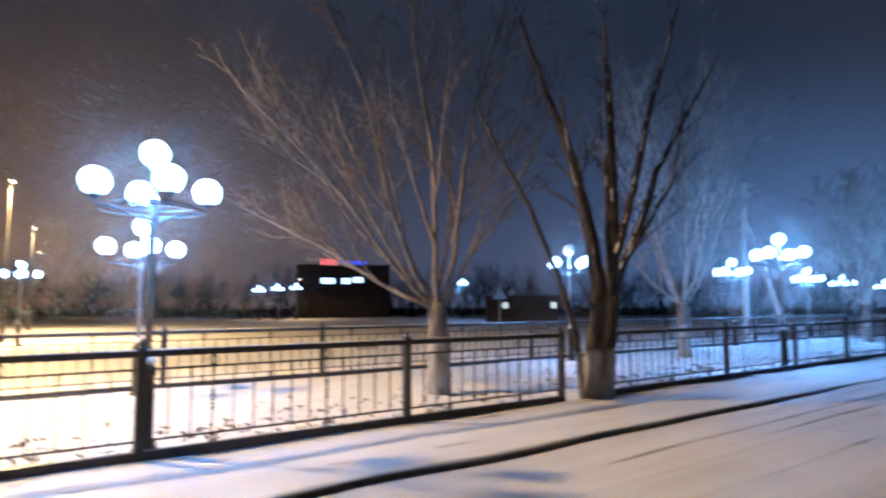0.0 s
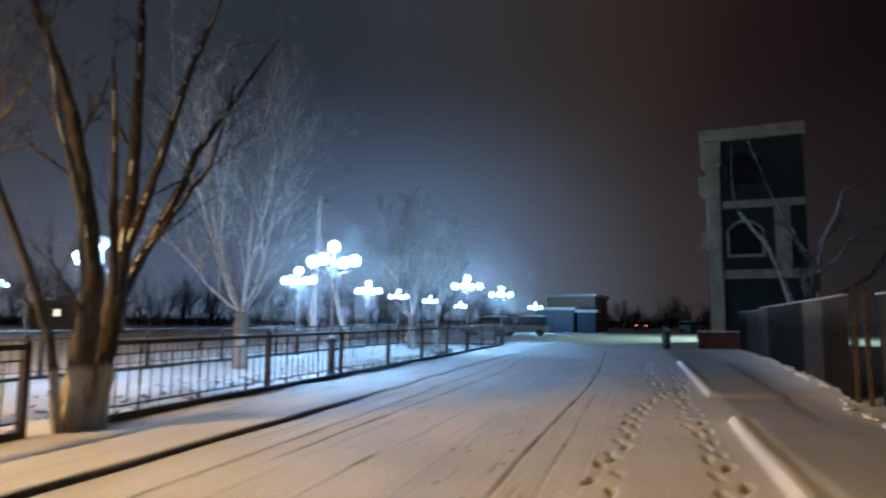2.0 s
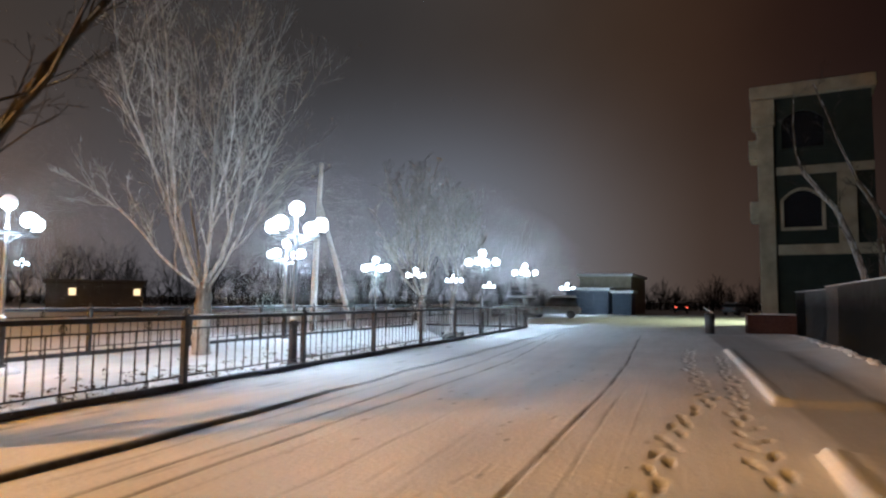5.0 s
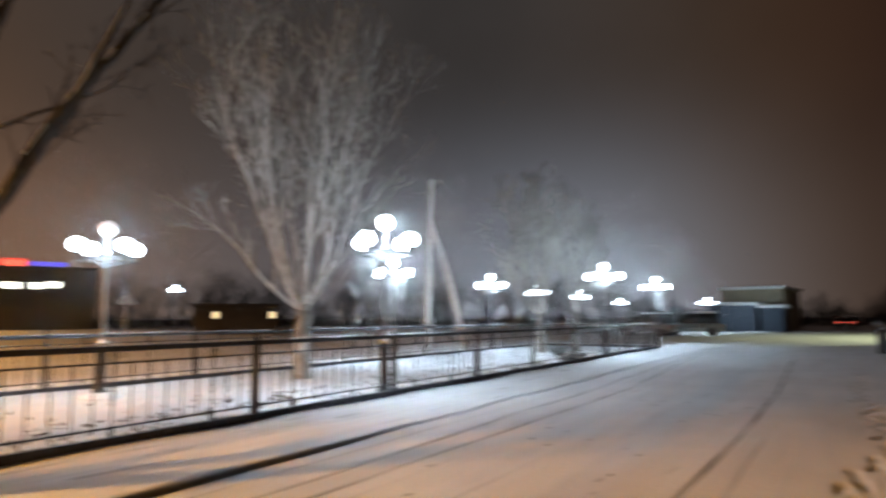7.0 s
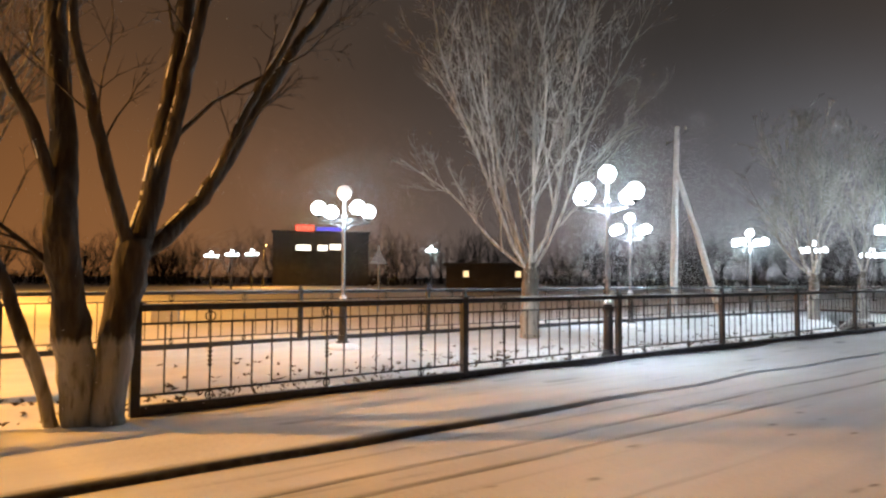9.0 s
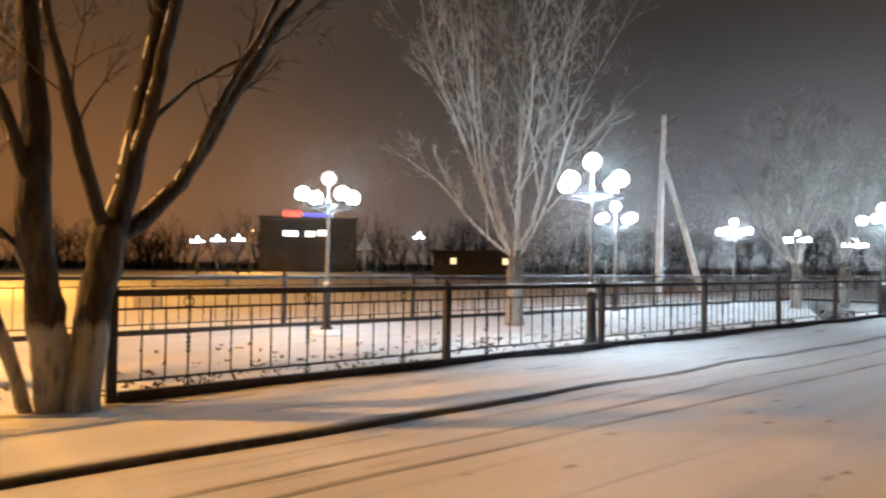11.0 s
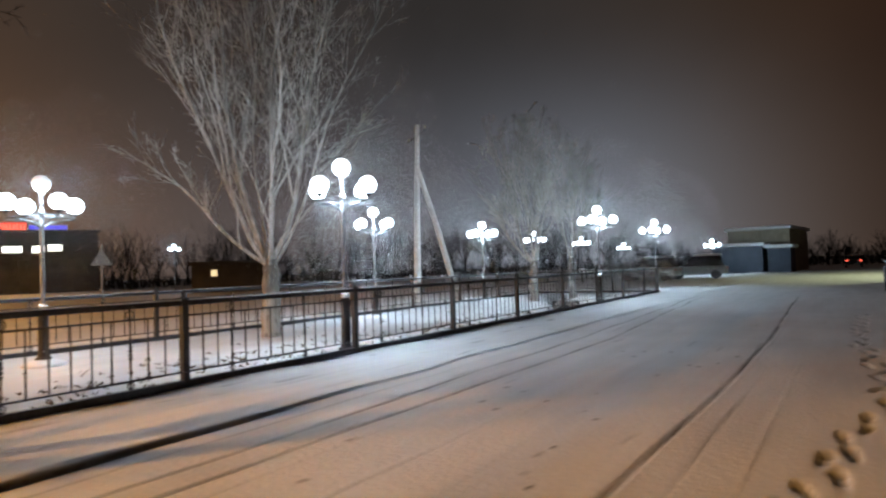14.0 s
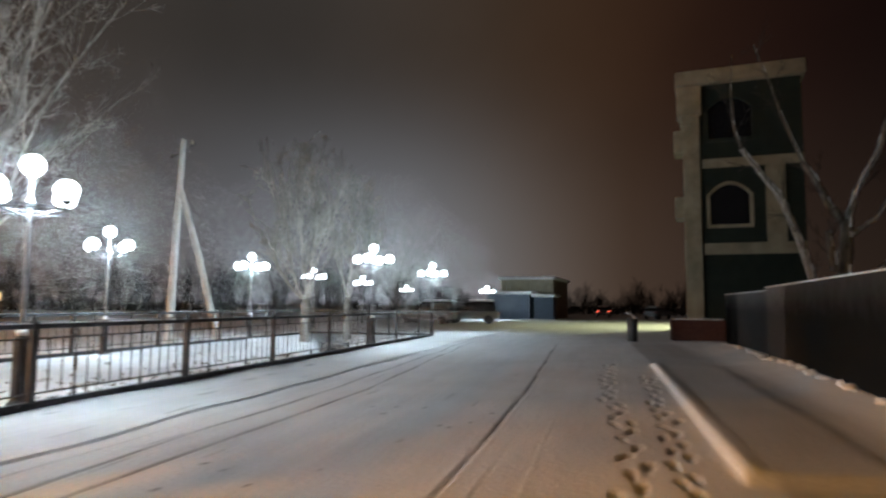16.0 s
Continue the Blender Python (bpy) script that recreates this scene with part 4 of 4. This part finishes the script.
# ---- trees behind the steel fence ----
def pruned_tree():
    ob = empty("pruned_tree", (13.5, 27.3, 0), "old pruned tree with snow-dusted limbs behind the fence", "tree")

    def p(r, z, d=0.0):
        return Vector((0.96 * r - 0.2 * d, 0.23 * r + 0.97 * d, z))

    limbs = [("limb", [p(0.1, -0.1), p(-0.05, 1.5), p(-0.25, 2.6), p(-0.6, 3.6), p(-1.0, 4.5), p(-1.5, 5.1), p(-1.95, 5.7)], 0.17, 0.09, "snow-dusted leaning limb"),
             ("limb", [p(-1.95, 5.7), p(-2.15, 6.3), p(-2.2, 7.2), p(-2.15, 8.3)], 0.05, 0.02, ""),
             ("trunk", [p(0.75, -0.1, 0.3), p(0.8, 1.2, 0.3), p(0.85, 2.2, 0.3), p(0.95, 3.2, 0.3), p(1.0, 3.9, 0.3)], 0.3, 0.2, "thick dark trunk"),
             ("limb", [p(1.0, 3.7, 0.3), p(0.5, 4.3, 0.3), p(0.1, 5.0, 0.2), p(-0.2, 5.4, 0.2)], 0.14, 0.1, "sawn-off limb"),
             ("limb", [p(-0.2, 5.4, 0.2), p(-0.7, 6.6, 0.2), p(-1.1, 7.6, 0.1), p(-1.5, 8.6, 0.1)], 0.06, 0.03, ""),
             ("limb", [p(1.0, 3.8, 0.3), p(1.2, 4.6, 0.2), p(1.5, 5.2, 0.1), p(1.75, 5.7), p(2.0, 6.5), p(2.6, 6.8)], 0.13, 0.06, "snow-dusted limb"),
             ("limb", [p(1.0, 3.4, 0.3), p(1.6, 3.9), p(2.1, 4.6), p(2.7, 5.0), p(3.4, 5.15)], 0.1, 0.05, "snow-dusted limb"),
             ("limb", [p(0.55, 2.5, 0.2), p(0.4, 3.1, 0.1), p(0.35, 3.55, 0.1)], 0.14, 0.12, "sawn-off stump"),
             ("limb", [p(0.8, 2.0, 0.3), p(1.8, 2.6, 0.2), p(2.9, 3.3), p(3.8, 4.6), p(4.3, 6.0)], 0.13, 0.05, "")]
    twigs = Sticks(77)
    for nm, pts, a, b, lab in limbs:
        k = Sticks(3)
        a, b = 0.78 * a, 0.78 * b
        k.limb(pts, a, b, 10)
        add_mesh(nm, k.mesh(nm), M_BARK_SNOW if "snow" in lab else M_BARK_OLD, ob, lab, smooth=True)
        snow_on(pts, a, b, twigs.rnd, ob, 0.5)
        if a < 0.15:
            twigs.sprout(pts, 2.2, a * 0.35, 0, (7, 6, 4), 0.8, 0.03)
    add_mesh("crown", twigs.mesh("crown"), M_TWIG_DARK, ob, "sparse dark twigs", smooth=True)


pruned_tree()


# ---- utility pole ----
def utility_pole():
    ob = empty("utility_pole", (-8.6, 31.2, 0), "grey concrete utility pole propped by a slanted strut", "utility pole")
    b = bmesh.new()
    tube(b, [(0, 0, -0.2), (0.1, 0.02, 4), (0.25, 0.05, 8.1)], [0.17, 0.14, 0.1], 8)
    part("pole", b, M_PALE_CONCRETE, ob)
    b = bmesh.new()
    tube(b, [(1.95, 0.45, -0.2), (1.05, 0.25, 3.3), (0.17, 0.04, 6.2)], [0.14, 0.13, 0.11], 8)
    part("strut", b, M_PALE_CONCRETE, ob)
    b = bmesh.new()
    tube(b, [(-0.25, 0, 7.35), (0.25, 0.04, 7.6), (0.75, 0.1, 7.9)], 0.035, 6)
    part("cross_arm", b, M_IRON, ob)
    for x, zi in ((-0.2, -0.26), (0.7, 0.24)):
        b = bmesh.new()
        lathe(b, [(0.02, 7.63 + zi), (0.045, 7.68 + zi), (0.045, 7.74 + zi), (0.02, 7.78 + zi)], 8)
        bmesh.ops.translate(b, verts=b.verts, vec=(x, 0, 0))
        part("insulator", b, M_CREAM, ob)


utility_pole()


# ---- culvert ----
def culvert():
    ob = empty("culvert", (-0.95, 29.6, -0.38), "round concrete culvert mouth beside the railing", "culvert", turn=20)
    b = bmesh.new()
    n = 14
    for k in range(n):
        a0, a1 = math.pi * k / n, math.pi * (k + 1) / n
        q = [(r * math.cos(a), r * math.sin(a)) for a, r in ((a0, 0.42), (a1, 0.42), (a1, 0.58), (a0, 0.58))]
        f = [b.verts.new((x, -0.5, z)) for x, z in q]
        g = [b.verts.new((x, 1.1, z)) for x, z in q]
        b.faces.new(f)
        b.faces.new(g[::-1])
        for i in range(4):
            b.faces.new((f[i], g[i], g[(i + 1) % 4], f[(i + 1) % 4]))
    part("pipe", b, M_CONCRETE, ob)
    # a black plate is added inside the pipe to stand for its shade
    b = bmesh.new()
    box(b, -0.5, 0.9, -0.3, 0.5, 1.05, 0.5)
    part("dark_plate", b, M_IRON, ob, "dark plate standing for the shaded depth of the pipe")


culvert()


# ---- dry plants poking through the snow of the bed ----
def dry_plants():
    rnd = random.Random(9)
    v, f = [], []
    for _ in range(750):
        x = -0.25 - abs(rnd.gauss(0, 1.5))
        y = rnd.uniform(-2, 27)
        if x < -5.8:
            continue
        z = ground_z(x, y)
        for _ in range(rnd.randint(1, 4)):
            a, h, w = rnd.uniform(0, 6.28), rnd.uniform(0.015, 0.06), rnd.uniform(0.008, 0.024)
            px, py = x + rnd.gauss(0, 0.04), y + rnd.gauss(0, 0.04)
            dx, dy = math.cos(a), math.sin(a)
            lean = rnd.uniform(-0.08, 0.08)
            i = len(v)
            v += [(px - dx * w, py - dy * w, z - 0.01), (px + dx * w, py + dy * w, z + 0.005), (px + dx * w * 0.6 + lean, py + dy * w * 0.6 + lean, z + h), (px - dx * w * 1.3 + lean, py - dy * w, z + h * 0.7)]
            f += [(i, i + 1, i + 2), (i, i + 2, i + 3)]
    me = bpy.data.meshes.new("dry_plants")
    me.from_pydata(v, [], f)
    tagged(add_mesh("dry_plants", me, M_LEAF), "dry brown leaves and stalks poking through snow", "dead plants", kind="stuff")


dry_plants()


# ---- far side of the street and end of the road ----
def block_house(name, x, y, w, d, h, turn, label, wall, lit=(), roof=None, glow=M_LIT):
    ob = empty(name, (x, y, 0), label, "building", turn=turn)
    b = bmesh.new()
    box(b, -w / 2, 0, -0.2, w / 2, d, h)
    part("wall", b, wall, ob)
    b = bmesh.new()
    box(b, -w / 2 - 0.3, -0.3, h, w / 2 + 0.3, d + 0.3, h + 0.35, 0.05)
    part("roof", b, roof or M_SNOWCAP, ob, "flat dark roof" if roof else "flat snowy roof")
    for wx, wz, ww, wh in lit:
        b = bmesh.new()
        for a, c, e, g in ((wx - 0.08, wz - 0.08, wx + ww + 0.08, wz), (wx - 0.08, wz + wh, wx + ww + 0.08, wz + wh + 0.08), (wx - 0.08, wz, wx, wz + wh), (wx + ww, wz, wx + ww + 0.08, wz + wh)):
            box(b, a, -0.08, c, e, 0.02, g)
        win = part("window", b, M_CREAM, ob)
        b = bmesh.new()
        box(b, wx, -0.03, wz, wx + ww, 0.01, wz + wh)
        part("pane", b, glow, win, "lit pane")
    return ob


# the lit panes are added where lamps glow in front of the shop
shop = block_house("shop_building", -91.9, 55.4, 16, 8, 9.0, 66, "dark plastered shop building with signs and lit panes standing for lamps", M_DARKWALL,
                   lit=[(-4.2, 6.0, 2.4, 0.9), (-0.6, 6.0, 1.6, 0.9), (1.4, 6.2, 1.8, 0.9)], roof=M_DARKWALL, glow=M_TUBE)
b = bmesh.new()
box(b, -4.4, -0.25, 9.0, -1.2, -0.05, 10.4, 0.03)
sign = part("red_sign", b, M_RED, shop, "glowing red sign board")
for k in range(7):
    b = bmesh.new()
    box(b, -4.2 + 0.43 * k, -0.3, 9.25, -3.95 + 0.43 * k, -0.25, 10.15)
    part("bar", b, M_RED_BRIGHT, sign)
b = bmesh.new()
box(b, -0.9, -0.25, 9.2, 3.9, -0.05, 10.0, 0.03)
part("blue_sign", b, M_BLUE_LIGHT, shop, "glowing blue sign strip")
block_house("low_house", -43, 50, 8, 6, 2.7, 49, "low dark house with amber lit windows", M_DARKWALL, lit=[(-2.2, 1.6, 0.55, 0.6), (3.2, 1.6, 0.55, 0.6)], roof=M_DARKWALL)
block_house("warehouse", 0.2, 85.5, 6.2, 12, 4.6, -6, "pale plastered warehouse at the road's end", M_CREAM)
block_house("blue_kiosk", -1.6, 82.0, 5.0, 2.6, 2.8, -6, "blue metal kiosk before the warehouse", M_BLUE)
block_house("blue_garage", 2.4, 82.2, 2.2, 2.6, 2.5, -6, "dark blue steel garage beside the warehouse", M_BLUE)


def hull(bm, rows):
    """A closed body from cross sections: x, half width at the foot and at the head, foot height, head height."""
    rings = [[bm.verts.new(q) for q in ((x, -a, z0), (x, -a, z0 + 0.6 * (z1 - z0)), (x, -c, z1), (x, c, z1), (x, a, z0 + 0.6 * (z1 - z0)), (x, a, z0))] for x, a, c, z0, z1 in rows]
    for p, q in zip(rings, rings[1:]):
        for k in range(6):
            bm.faces.new((p[k], q[k], q[(k + 1) % 6], p[(k + 1) % 6]))
    bm.faces.new(rings[0][::-1])
    bm.faces.new(rings[-1])
    bmesh.ops.recalc_face_normals(bm, faces=bm.faces[:])
    return bm


def vehicle(x, y, turn, label, mat, cab=1.9, long=4.6, tail=False):
    ob = empty("parked_car", (x, y, 0), label, "car", "parked cars", turn=turn)
    h = long / 2
    b = hull(bmesh.new(), [(-h, 0.72, 0.62, 0.45, 0.85), (-h + 0.12, 0.86, 0.8, 0.36, 1.0), (h - 1.35, 0.9, 0.84, 0.34, 1.02), (h - 0.35, 0.86, 0.74, 0.36, 0.93), (h, 0.7, 0.56, 0.45, 0.78)])
    part("body", b, mat, ob)
    b = hull(bmesh.new(), [(-h + 0.18, 0.78, 0.7, 0.98, 1.03), (-h + 0.45, 0.78, 0.64, 0.98, cab - 0.08), (h - 2.0, 0.78, 0.64, 0.98, cab - 0.08), (h - 1.3, 0.78, 0.72, 0.98, 1.04)])
    part("cabin", b, M_GLASS, ob, "dark glazed cabin")
    b = hull(bmesh.new(), [(-h + 0.4, 0.66, 0.55, cab - 0.09, cab - 0.02), (-h + 0.7, 0.68, 0.6, cab - 0.09, cab + 0.04), (h - 2.1, 0.66, 0.56, cab - 0.09, cab)])
    part("roof", b, M_SNOWCAP, ob, "snow-covered roof")
    b = hull(bmesh.new(), [(h - 1.3, 0.76, 0.66, 1.0, 1.05), (h - 0.7, 0.74, 0.64, 0.95, 1.02), (h - 0.3, 0.7, 0.6, 0.9, 0.95)])
    part("snow_layer", b, M_SNOWCAP, ob, "snow on the bonnet")
    b = bmesh.new()
    bmesh.ops.create_cone(b, cap_ends=True, segments=18, radius1=0.36, radius2=0.36, depth=0.24, matrix=Matrix.Rotation(math.pi / 2, 4, "X"))
    tyre = mesh_of("wheel", b)
    for wx in (-long / 2 + 0.85, long / 2 - 0.85):
        for wy in (-0.8, 0.8):
            add_mesh("wheel", tyre, M_IRON, ob, m=pose(wx, wy, 0.33))
    for wy in (-0.7, 0.7):
        b = bmesh.new()
        box(b, -long / 2 - 0.03, wy - 0.14, 0.75, -long / 2 + 0.03, wy + 0.14, 0.9, 0.01)
        part("tail_light", b, M_RED_BRIGHT if tail else M_RED_DULL, ob, "red tail light")
        b = bmesh.new()
        box(b, long / 2 - 0.03, wy - 0.14, 0.68, long / 2 + 0.03, wy + 0.14, 0.85, 0.01)
        part("headlight", b, M_CREAM, ob)


vehicle(-5.4, 60.0, 175, "pale parked off-road car dusted with snow", M_POLE)
vehicle(-2.2, 62.5, 185, "grey parked off-road car dusted with snow", M_POLE, 1.95)
vehicle(9.2, 100.0, 90, "dark car with glowing red tail lights", M_CARGREY, 1.5, 4.4, True)
vehicle(15.6, 92.0, 60, "pale parked car under the plaza light", M_POLE, 1.5, 4.4)


def road_sign():
    ob = empty("road_sign", (-16.5, 21.2, 0), "small road sign seen from behind on thin post", "road sign", turn=55)
    b = bmesh.new()
    lathe(b, [(0.035, -0.1), (0.035, 2.9)], 8)
    part("post", b, M_POLE, ob)
    b = bmesh.new()
    q = [(-0.38, 2.1), (0.38, 2.1), (0.0, 2.75)]
    f = [b.verts.new((x, -0.06, z)) for x, z in q]
    g = [b.verts.new((x, -0.04, z)) for x, z in q]
    b.faces.new(f)
    b.faces.new(g[::-1])
    for i in range(3):
        b.faces.new((f[i], g[i], g[(i + 1) % 3], f[(i + 1) % 3]))
    part("plate", b, M_POLE, ob, "grey back of the plate")


road_sign()
blk = bmesh.new()
box(blk, -0.42, -0.2, -0.05, 0.42, 0.2, 0.42, 0.04)
cb = add_mesh("concrete_block", mesh_of("concrete_block", blk), M_CREAM, m=pose(-14.6, 12.0, 0, 0, 0, 70))
tagged(cb, "pale yellow concrete block beyond the far railing", "concrete block")


# ---- woods beyond the streets ----
def far_woods():
    """A belt of bare trees and scrub that closes the view round the park."""
    c = Sticks(120)
    for k in range(260):
        a = radians(c.rnd.uniform(76, 196))
        r = c.rnd.uniform(112, 165)
        base = Vector((7.5 + r * math.cos(a), 8 + r * math.sin(a), -0.2))
        h = c.rnd.uniform(4.0, 8.0) * (1.5 if a > 1.85 else 0.9)
        c.stick([base, base + Vector((0, 0, 0.25 * h))], 0.2, 0.15, 5)
        for _ in range(7):
            way = Vector((c.rnd.gauss(0, 0.45), c.rnd.gauss(0, 0.45), 1))
            c.grow(base + Vector((0, 0, 0.22 * h)), way, h * c.rnd.uniform(0.5, 0.85), 0.07, 1, (0, 7, 4), 0.8, 0.05)
        for _ in range(14):
            at = base + Vector((c.rnd.gauss(0, 3.0), c.rnd.gauss(0, 3.0), 0))
            c.grow(at, Vector((c.rnd.gauss(0, 0.5), c.rnd.gauss(0, 0.5), 1)), c.rnd.uniform(1.4, 3.6), 0.08, 1, (0, 6), 0.9, 0.02)
    tagged(add_mesh("far_woods", c.mesh("far_woods"), M_SCRUB), "dark belt of bare trees and scrub far off", "woods", kind="stuff")


far_woods()


# ---- falling snow ----
def falling_snow():
    r = np.random.default_rng(12)
    centres, sizes = [], []
    # open air between the road and the far railing
    n = 30000
    centres.append(np.stack([r.uniform(-13, 4.5, n), r.uniform(-4, 48, n), r.uniform(0.1, 7.5, n)], -1))
    sizes.append(r.uniform(0.0018, 0.0042, n))
    # flakes packed round lamps to imitate their glow; fine ones by the nearer lamps
    for k, (x, y, z) in enumerate(PARK_LAMPS + FAR_LAMPS):
        near = k in (0, 1, 4, 7)
        n, size, reach = (60000 if k in (0, 7) else 30000, 0.0022 if k in (0, 7) else 0.003, 2.0) if near else (19000, 0.008, 3.2) if k < 8 else (5000, 0.011, 3.0)
        way = r.normal(0, 1, (n, 3))
        way /= np.linalg.norm(way, axis=1)[:, None]
        out = 0.4 + reach * r.uniform(0, 1, n) ** (0.9 if near else 0.6)
        centres.append(np.array((x, y, z - 0.35)) + way * out[:, None])
        sizes.append(size * r.uniform(0.6, 1.4, n))
    c, size = np.concatenate(centres), np.concatenate(sizes)
    keep = (c[:, 2] > 0.06) & (c[:, 0] < 5.0)
    c, size = c[keep], size[keep][:, None, None]
    n = len(c)
    shape = np.array([(1, 1, 1), (1, -1, -1), (-1, 1, -1), (-1, -1, 1)]) * 0.6
    spin = r.normal(0, 0.35, (n, 4, 3))
    v = (c[:, None, :] + (shape[None] + spin) * size).reshape(-1, 3)
    i = np.arange(n)[:, None] * 4
    f = np.concatenate([i + np.array(q) for q in ((0, 1, 2), (0, 3, 1), (0, 2, 3), (1, 3, 2))]).astype(np.int32)
    me = bpy.data.meshes.new("falling_snow")
    me.vertices.add(len(v))
    me.vertices.foreach_set("co", v.astype(np.float32).ravel())
    me.loops.add(f.size)
    me.loops.foreach_set("vertex_index", f.ravel())
    me.polygons.add(len(f))
    me.polygons.foreach_set("loop_start", np.arange(0, f.size, 3, dtype=np.int32))
    me.update(calc_edges=True)
    me.validate()
    tagged(add_mesh("falling_snow", me, M_SNOWCAP), "fine white snowflakes, packed round the lamps as their glow", "snowflakes", kind="stuff")


falling_snow()
